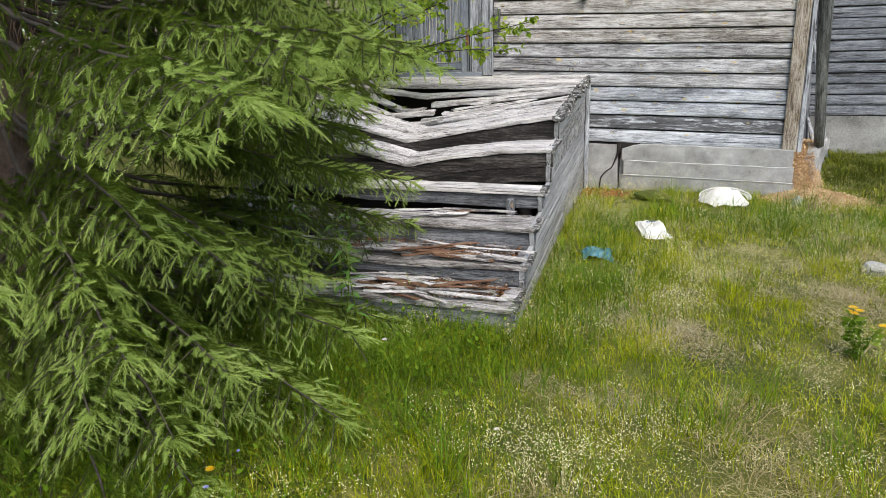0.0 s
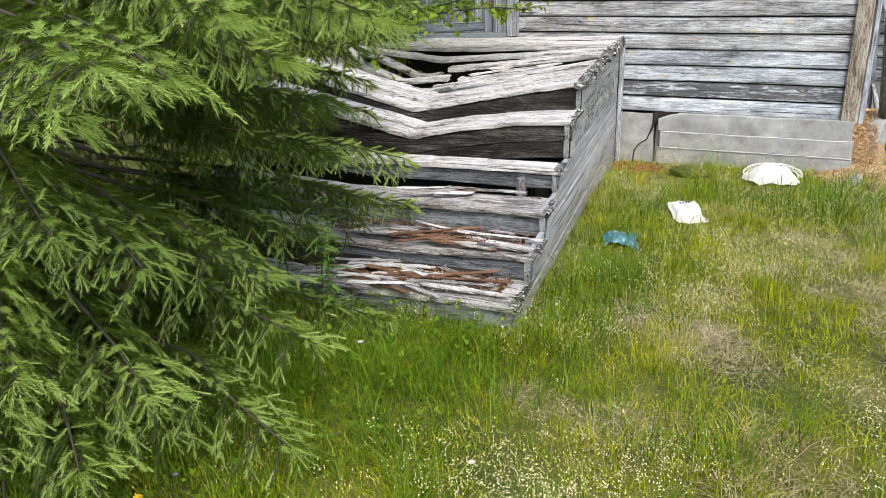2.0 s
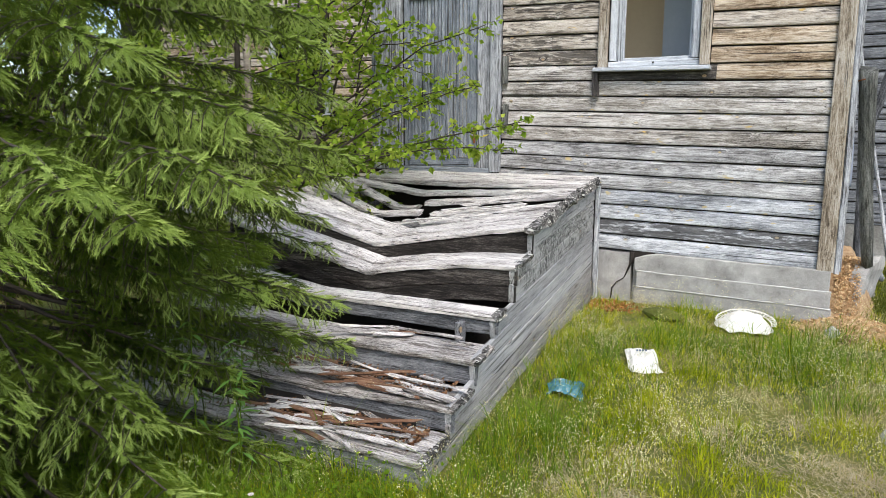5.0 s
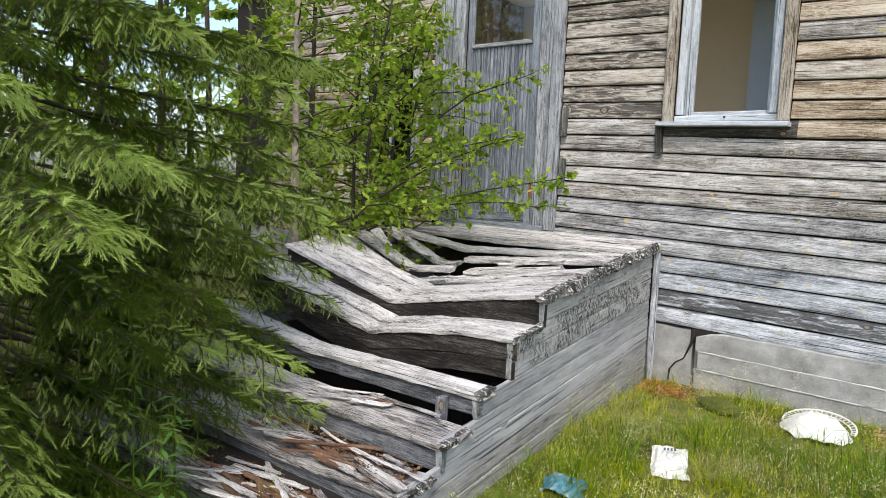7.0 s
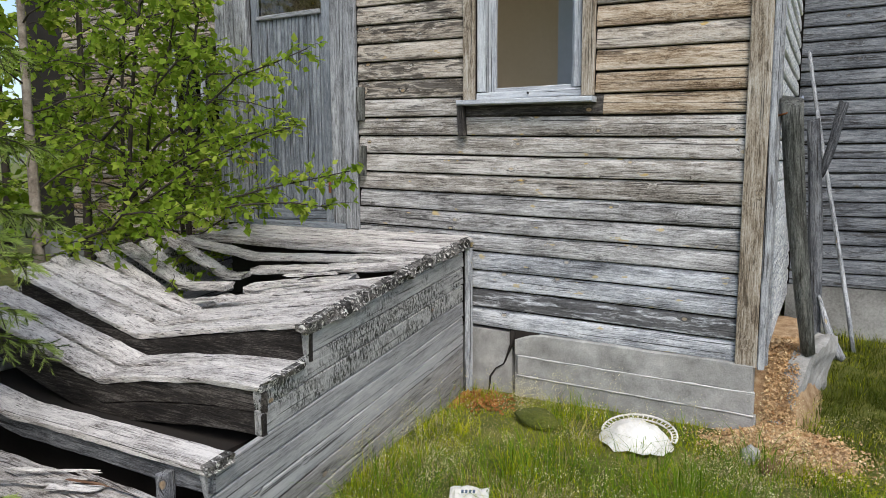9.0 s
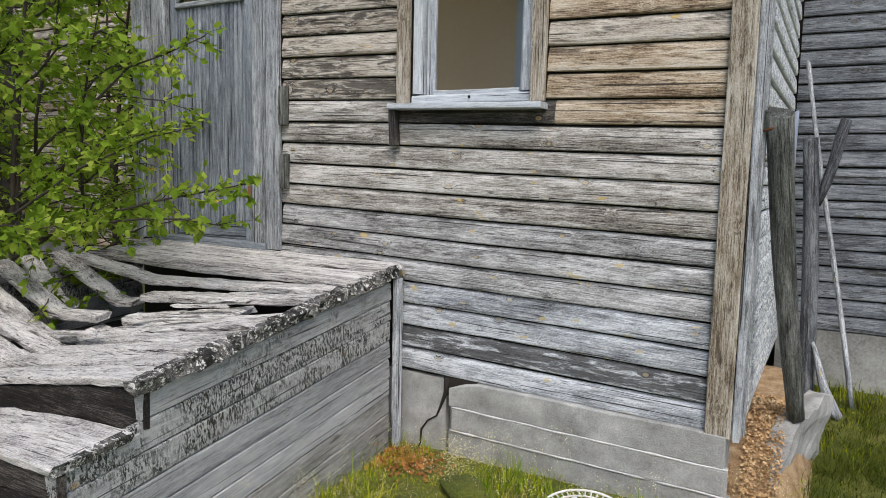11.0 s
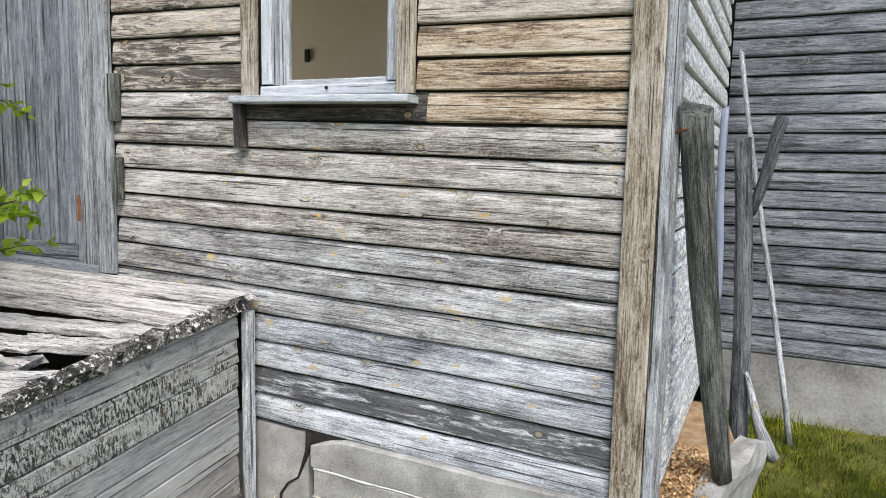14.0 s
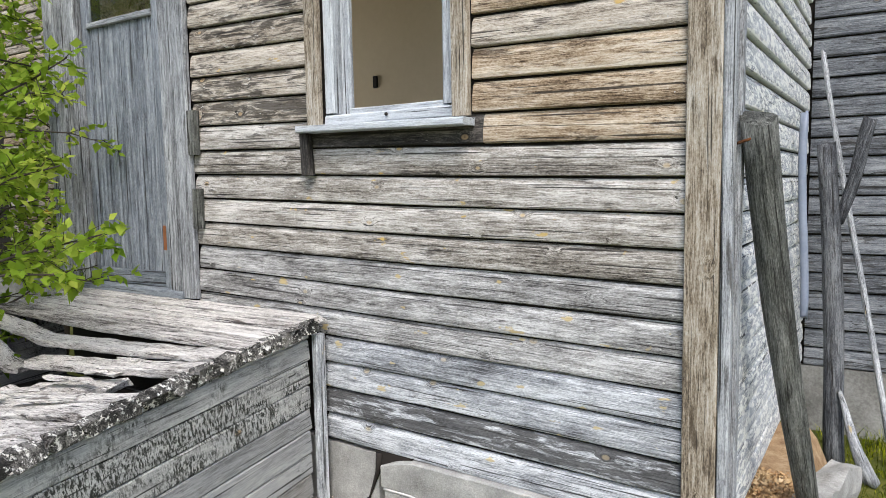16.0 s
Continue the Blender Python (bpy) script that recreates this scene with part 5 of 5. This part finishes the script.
stuff("lush_grass", v, t, M_lush, "taller lush green grass by the steps and walls", "grass")
v, t, _, _ = blades(200000, -2.4, 2.6, 1.2, 7.2, 0.015, 0.055, 0.0013, rg, lambda x, y: np.clip(bare(x, y), 0.10, 1), 2.4, 10, 0.035)
stuff("dry_straw", v, t, M_straw, "dry matted straw between the grass", "straw")
v, t, _, _ = blades(120000, -1.2, 1.6, 1.9, 5.0, 0.012, 0.04, 0.0016, rg, lambda x, y: dead_patch(x, y), 3.0, 12, 0.03)
stuff("dead_moss", v, t, M_dead_moss, "pale dead moss in bare patches of the lawn", "moss")
v, t, tips, lw_ = blades(15000, -2.0, 2.6, 1.2, 7.0, 0.13, 0.25, 0.0005, rg, lambda x, y: np.clip(1.0 - lushness(x, y), 0.2, 1) * np.clip(0.5 + 2.2 * field(x, y, 1.9, 44.0), 0.05, 1), 0.5, 5, 0.07)
stuff("grass_stems", v, t, M_straw, "thin pale seed stems above the lawn", "grass")
sp = np.repeat(tips, 11, 0) + rg.normal(0, 1, (len(tips) * 11, 3)) * (0.016, 0.016, 0.024) - UP * 0.012
sd = unit(rg.normal(0, 1, (len(sp), 3)))
sl = unit(np.cross(sd, UP + 0.01)) * 0.0023
sv = np.stack((sp - sd * 0.0042, sp + sl, sp + sd * 0.0042, sp - sl), 1).reshape(-1, 3)
k4 = np.arange(len(sp))[:, None] * 4
stuff("grass_seeds", sv, np.concatenate((k4 + (0, 1, 2), k4 + (0, 2, 3)), 1).reshape(-1, 3), M_seed, "tiny cream seed heads of bent grass", "grass")
# low herbs under the spruce
n = 2600
hx, hy = rg.uniform(-2.7, -0.8, n), rg.uniform(1.2, 3.6, n)
ok = (lushness(hx, hy) > rg.uniform(0.15, 0.9, n)) & ~blocked(hx, hy)
hp = np.array([(a, b, ground_z(a, b) + rg.uniform(0.02, 0.16)) for a, b in zip(hx[ok], hy[ok])])
v, t = leaf_quads(hp, unit(rg.normal(0, 1, hp.shape) + UP * 0.5), 0.028, rg)
stuff("low_herbs", v, t, M_lush, "low broad-leaved herbs in the grass under the spruce", "herbs")

# ---- things by the wall and on the lawn ----
def log_between(name, a, b, r0, r1, mat, label, category, sides=12, seed=0, group=""):
    """A round timber from a to b, slightly crooked, its base at a."""
    a, b = Vector(a), Vector(b)
    rng = random.Random(seed)
    ln = (b - a).length
    n = 12
    v, f = [], []
    for i in range(n + 1):
        u = i / n
        for k in range(sides):
            ang = 2 * math.pi * k / sides
            r = (r0 + (r1 - r0) * u) * (1 + 0.10 * noise.noise((math.cos(ang) * 1.6, math.sin(ang) * 1.6, u * 4 + seed)))
            v.append((ln * u - ln / 2 + (rng.uniform(-0.02, 0.02) if i in (0, n) else 0), r * math.cos(ang) + 0.012 * math.sin(u * 5 + seed), r * math.sin(ang)))
    for i in range(n):
        for k in range(sides):
            k2 = (k + 1) % sides
            p, q, s, w = i * sides + k, i * sides + k2, (i + 1) * sides + k2, (i + 1) * sides + k
            f += [(p, s, q), (p, w, s)]
    for k in range(1, sides - 1):
        f += [(0, k, k + 1), (n * sides, n * sides + k + 1, n * sides + k)]
    d = (b - a).normalized()
    y = d.orthogonal().normalized()
    m = Matrix((d, y, d.cross(y))).transposed().to_4x4()
    ob = obj(name, mesh_np(name, v, f), mat, None, Matrix.Translation((a + b) / 2) @ m, True)
    return tagged(ob, label, category, group)


log_between("leaning_log", (1.0, 7.28, 0.38), (0.858, 6.80, 1.88), 0.042, 0.06, M_log, "dark weathered log leaning on the house corner", "log", seed=2)
log_between("leaning_post", (1.03, 8.55, 0.07), (0.93, 8.62, 1.85), 0.055, 0.045, M_old_post, "dark grey forked post leaning in the house corner", "post", 10, seed=5)
log_between("forked_branch", (0.99, 8.66, 1.42), (1.13, 8.72, 1.98), 0.03, 0.035, M_old_post, "dark grey branch stub beside the leaning post", "branch", 8, seed=6)
log_between("leaning_rod", (1.29, 8.72, 0.07), (0.86, 9.08, 2.42), 0.017, 0.015, M_siding_grey, "long thin grey rod leaning on the wall", "rod", 8, seed=7)
log_between("split_stake", (1.20, 8.45, 0.07), (1.03, 8.5, 0.52), 0.045, 0.012, M_siding_grey, "pale split wooden stake by the post", "stake", 6, seed=9)
log_between("drain_pipe", (0.86, 8.35, 0.95), (0.845, 8.35, 2.0), 0.02, 0.02, M_pipe, "narrow blue-grey pipe on the side wall", "pipe", 10, seed=1)

# sawdust spilling from the wall
random.seed(3)
sv, st_ = [], []
NX, NY = 26, 30
for j in range(NY + 1):
    for i in range(NX + 1):
        x, y = 0.32 + 0.98 * i / NX, 6.30 + 1.9 * j / NY
        g = ground_z(x, y)
        fan = math.exp(-((x - 0.92) / 0.28) ** 2 - ((y - 6.62) / 0.2) ** 2) * 0.10
        heap = 0.39 * max(0.0, min(1.0, (y - 6.82) / 0.5)) * (x > 0.6) * max(0.0, min(1.0, (1.10 - x) / 0.16))
        if x < 0.77 and y < 6.97:
            heap = 0
        z = g + max(fan, heap) - 0.02 + 0.02 * noise.noise((x * 9, y * 9, 1)) + 0.012 * noise.noise((x * 30, y * 30, 1))
        sv.append((x, y, z))
for j in range(NY):
    for i in range(NX):
        a = j * (NX + 1) + i
        st_ += [(a, a + 1, a + NX + 2), (a, a + NX + 2, a + NX + 1)]
tagged(obj("sawdust_heap", mesh_np("sawdust_heap", sv, st_), M_sawdust, smooth=True), "orange sawdust spilling from the broken foundation", "sawdust", kind="stuff")
n = 6500
cx, cy = rg.normal(0.92, 0.2, n), rg.normal(6.6, 0.13, n)
cx[:2200], cy[:2200] = rg.uniform(0.79, 0.97, 2200), rg.uniform(6.75, 7.5, 2200)
cp = np.array([(a, b, ground_z(a, b) + 0.10 * math.exp(-((a - 0.92) / 0.28) ** 2 - ((b - 6.62) / 0.2) ** 2) + 0.39 * max(0.0, min(1.0, (b - 6.82) / 0.5)) * (0.78 < a < 0.98) + 0.004) for a, b in zip(cx, cy) if not (a < 0.78 and b > 6.73)])
v, t = leaf_quads(cp, unit(rg.normal(0, 1, cp.shape) * (1, 1, 0.4)), 0.018, rg)
M_chip = foliage("wood_chips", ((0.0, (0.34, 0.18, 0.08)), (0.6, (0.62, 0.43, 0.23)), (1.0, (0.8, 0.65, 0.44))), 0.05)
stuff("wood_chips", v, t, M_chip, "pale orange wood shavings on the grass", "wood chips")
v, t = leaf_quads(ROT, unit(rg.normal(0, 1, ROT.shape) * (1, 1, 0.35)), 0.018, rg)
M_rot = foliage("brown_rot", ((0.0, (0.05, 0.025, 0.012)), (0.5, (0.16, 0.08, 0.04)), (0.85, (0.3, 0.18, 0.1)), (1.0, (0.5, 0.42, 0.33))), 0.05)
stuff("brown_rot", v, t, M_rot, "brown crumbling rot on the lower steps", "rotten wood")
n = 900
cx, cy = rg.normal(-0.9, 0.12, n), rg.normal(6.55, 0.08, n)
cp = np.array([(a, b, ground_z(a, b) + 0.01) for a, b in zip(cx, cy) if a > -1.02 and b < 6.74])
v, t = leaf_quads(cp, unit(rg.normal(0, 1, cp.shape) * (1, 1, 0.5)), 0.03, rg)
M_needles_dry = foliage("rusty_litter", ((0.0, (0.25, 0.09, 0.03)), (1.0, (0.5, 0.24, 0.08))), 0.1)
stuff("rusty_litter", v, t, M_needles_dry, "rust-coloured dry litter in the porch corner", "litter")


def stone(name, x, y, r, mat, label, sq=(1, 1, 0.6), seed=0):
    bm = bmesh.new()
    bmesh.ops.create_icosphere(bm, subdivisions=3, radius=r)
    for q in bm.verts:
        q.co *= 1 + 0.28 * noise.noise(q.co * (1.4 / r) + Vector((seed, 0, 0)))
        q.co = Vector((q.co.x * sq[0], q.co.y * sq[1], q.co.z * sq[2]))
    return tagged(part(name, bm, mat, None, m=pose(x, y, ground_z(x, y) + r * sq[2] * 0.6, 0, 0, seed * 40)), label, "stone")


stone("stone", 0.78, 6.42, 0.055, M_concrete, "small grey stone in the sawdust", (1, 0.8, 1), 1)
stone("stone", 0.88, 6.38, 0.07, M_debris, "brown clod in the sawdust", (1.3, 0.8, 0.5), 2)
stone("stone", 1.04, 4.72, 0.08, M_concrete, "pale grey stone in the lawn", (1.1, 0.8, 0.6), 3)
stone("stone", -0.38, 6.35, 0.13, M_soil, "flat clump of dry brown moss", (1.2, 0.8, 0.4), 4)


# white crumpled basket with a ribbed rim
basket = thing("plastic_basket", "crushed dirty white plastic basket with a ribbed rim", "basket", m=pose(0.20, 6.33, ground_z(0.2, 6.33) + 0.01, 0, 0, 0))
bm = bmesh.new()
rings = 9
grid = []
for j in range(rings + 1):
    r = 0.205 * j / rings
    grid.append([bm.verts.new((r * math.cos(2 * math.pi * k / 32), r * 0.85 * math.sin(2 * math.pi * k / 32),
                               0.12 * (1 - (j / rings) ** 2.2) + 0.035 * (j / rings) * noise.noise((math.cos(2 * math.pi * k / 32) * 2.5, math.sin(2 * math.pi * k / 32) * 2.5, j * 0.5)) + 0.015 * noise.noise((k * 0.7, j * 0.9, 4)))) for k in range(32)])
for j in range(rings):
    for k in range(32):
        k2 = (k + 1) % 32
        bm.faces.new((grid[j][k], grid[j + 1][k], grid[j + 1][k2], grid[j][k2]))
bmesh.ops.remove_doubles(bm, verts=bm.verts[:], dist=0.0005)
part("crumpled_base", bm, M_white, basket, smooth=True)
rim_m = pose(0.01, 0.03, 0.045, 16, 0, 0)
arc = [(0.205 * math.cos(a), 0.17 * math.sin(a), 0) for a in np.linspace(-0.2, math.pi + 0.2, 26)]
v, f = tube(arc, [0.006] * 26, 6)
obj("rim", mesh_np("rim", v, f), M_white, basket, rim_m, True)
arc2 = [(0.178 * math.cos(a), 0.143 * math.sin(a), -0.012) for a in np.linspace(-0.2, math.pi + 0.2, 26)]
v, f = tube(arc2, [0.005] * 26, 6)
obj("inner_rim", mesh_np("inner_rim", v, f), M_white, basket, rim_m, True)
v, f = tube(((0.18, 0, 0), (0.2, 0, 0.004)), (0.0035, 0.0035), 5)
rib = mesh_np("rib", [(p[0] - 0.19, p[1], p[2]) for p in v], f)
for a in np.linspace(-0.15, math.pi + 0.15, 24):
    obj("rib", rib, M_white, basket, rim_m @ pose(0.191 * math.cos(a), 0.156 * math.sin(a), -0.006, 0, 0, math.degrees(a)))


def sheet(name, w, h, crumple, mat, parent, m, seed=0):
    """A creased sheet or bag with some body."""
    bm = bmesh.new()
    bmesh.ops.create_grid(bm, x_segments=12, y_segments=12, size=0.5)
    for q in bm.verts:
        x, y = q.co.x, q.co.y
        edge = 1 - max(abs(x), abs(y)) * 2
        q.co = Vector((x * w, y * h, 0.025 * min(1.0, edge * 3) + crumple * noise.noise((x * 3, y * 3, seed)) + crumple * 0.5 * noise.noise((x * 8, y * 8, seed))))
        q.co.x += 0.02 * noise.noise((y * 3, seed, 1))
    return part(name, bm, mat, parent, m=m, smooth=False)


carton = thing("carton_bag", "crumpled white paper bag with blue print", "bag", m=pose(-0.30, 5.24, ground_z(-0.3, 5.24) + 0.04, 12, -5, 20))
sheet("paper", 0.19, 0.30, 0.02, M_white, carton, pose(0, 0, 0), 2)
for k in range(4):
    part("print_mark", boxes((-0.03 + k * 0.018, -0.019 + k * 0.018, 0.06, 0.078, 0.038, 0.042)), M_print, carton)
scrap = thing("blue_scrap", "torn translucent blue plastic scrap in the grass", "plastic scrap", m=pose(-0.62, 4.66, ground_z(-0.62, 4.66) + 0.025, 6, 4, 15))
sheet("film", 0.21, 0.18, 0.035, M_blue, scrap, pose(0, 0, 0), 6)


def flower(name, x, y, h, heads, petal, r, label, leafy=0, seed=0):
    rng = np.random.default_rng(seed)
    gz = ground_z(x, y)
    fl = tagged(empty(name, pose(x, y, gz)), label, "flower")
    stems = []
    lp, lw = [], []
    for k in range(heads):
        e = np.array((rng.normal(0, 0.05 if heads > 1 else 0.01), rng.normal(0, 0.05 if heads > 1 else 0.01), h * rng.uniform(0.8, 1.05)))
        stems.append(tube(((0, 0, 0), e * (0.4, 0.4, 0.6), e), (0.0025, 0.002, 0.0016), 4))
        for j in range(leafy):
            u = rng.uniform(0.1, 0.85)
            lp.append(e * u)
            lw.append(unit(rng.normal(0, 1, 3) * (1, 1, 0.4) + UP * 0.3))
        pv, pt, o = [], [], 0
        for ring in range(2):
            for a in np.linspace(0, 2 * math.pi, 11)[:-1]:
                a += ring * 0.3
                c, s = math.cos(a), math.sin(a)
                rr = r * (1 - 0.35 * ring)
                pv += [e + (0, 0, 0.002 * ring), e + np.array((c - 0.25 * s, s + 0.25 * c, 0.25 + ring * 0.5)) * rr * 0.75, e + np.array((c, s, 0.2 + ring * 0.4)) * rr, e + np.array((c + 0.25 * s, s - 0.25 * c, 0.25 + ring * 0.5)) * rr * 0.75]
                pt += [(o, o + 1, o + 2), (o, o + 2, o + 3)]
                o += 4
        obj("flower_head", mesh_np("flower_head", pv, pt), petal, fl)
    v, f = joined(stems)
    obj("stem", mesh_np("stem", v, f), M_lush, fl)
    if lp:
        v, f = leaf_quads(np.array(lp), np.array(lw), 0.06, rng)
        obj("leaves", mesh_np("leaves", v, f), M_lush, fl)
    return fl


flower("yellow_flower", 0.74, 3.52, 0.24, 5, M_yellow, 0.022, "tall yellow flowers with broad green leaves", 12, 4)
flower("dandelion", -1.63, 1.86, 0.12, 1, M_yellow, 0.02, "single yellow dandelion in the grass", 0, 5)
flower("clover", -0.68, 2.32, 0.18, 1, M_pale_petal, 0.013, "pale round clover head", 0, 6)
flower("clover", -1.37, 2.83, 0.17, 1, M_pale_petal, 0.015, "pale pink clover head by the steps", 0, 7)
flower("bluebell", -1.57, 1.77, 0.12, 1, M_violet, 0.012, "small pale violet bluebell in the grass", 0, 8)
flower("bluebell", -1.62, 2.0, 0.10, 1, M_violet, 0.010, "small pale violet bluebell in the grass", 0, 9)


def herb(x, y, h, seed):
    """A slender stem with long narrow leaves."""
    rng = np.random.default_rng(seed)
    plant = tagged(empty("willowherb", pose(x, y, ground_z(x, y))), "slender green willowherb shoot growing beside the steps", "herb", "willowherb shoots")
    us = np.linspace(0, 1, 6)
    pts = [(0.05 * math.sin(2 * u + seed), 0.04 * u, h * u) for u in us]
    v, f = tube(pts, [0.004 - 0.003 * u for u in us], 5)
    obj("stem", mesh_np("stem", v, f), M_lush, plant)
    for k in range(16):
        u = 0.35 + 0.65 * k / 16
        a = k * 2.4
        d = np.array((math.cos(a), math.sin(a), rng.uniform(-0.3, 0.35)))
        q = np.array((0.05 * math.sin(2 * u + seed), 0.04 * u, h * u))
        s2 = np.array((-math.sin(a), math.cos(a), 0)) * 0.011
        ln = rng.uniform(0.08, 0.13)
        v = [q, q + d * ln * 0.4 + s2, q + d * ln * 0.4 - s2, q + d * ln + np.array((0, 0, -0.025)), q + d * ln * 0.4 - UP * 0.004]
        obj("leaf", mesh_np("leaf", v, [(0, 4, 1), (0, 2, 4), (1, 4, 3), (4, 2, 3)]), M_herb, plant)


M_herb = foliage("herb_leaves", ((0.0, (0.1, 0.22, 0.04)), (1.0, (0.16, 0.3, 0.06))), 0.3)
for k, (x, y, h) in enumerate(((-1.75, 3.12, 0.72), (-1.85, 3.2, 0.62), (-1.66, 3.05, 0.55), (-1.95, 3.1, 0.78))):
    herb(x, y, h, k)

nail = [(0.80, 6.80, 1.80), (0.84, 6.775, 1.81), (0.88, 6.78, 1.83), (0.90, 6.79, 1.80)]
v, f = tube(nail, [0.005] * 4, 6)
tagged(obj("rusty_hook", mesh_np("rusty_hook", v, f), M_rust), "bent rusty iron hook at the top of the log", "hook")
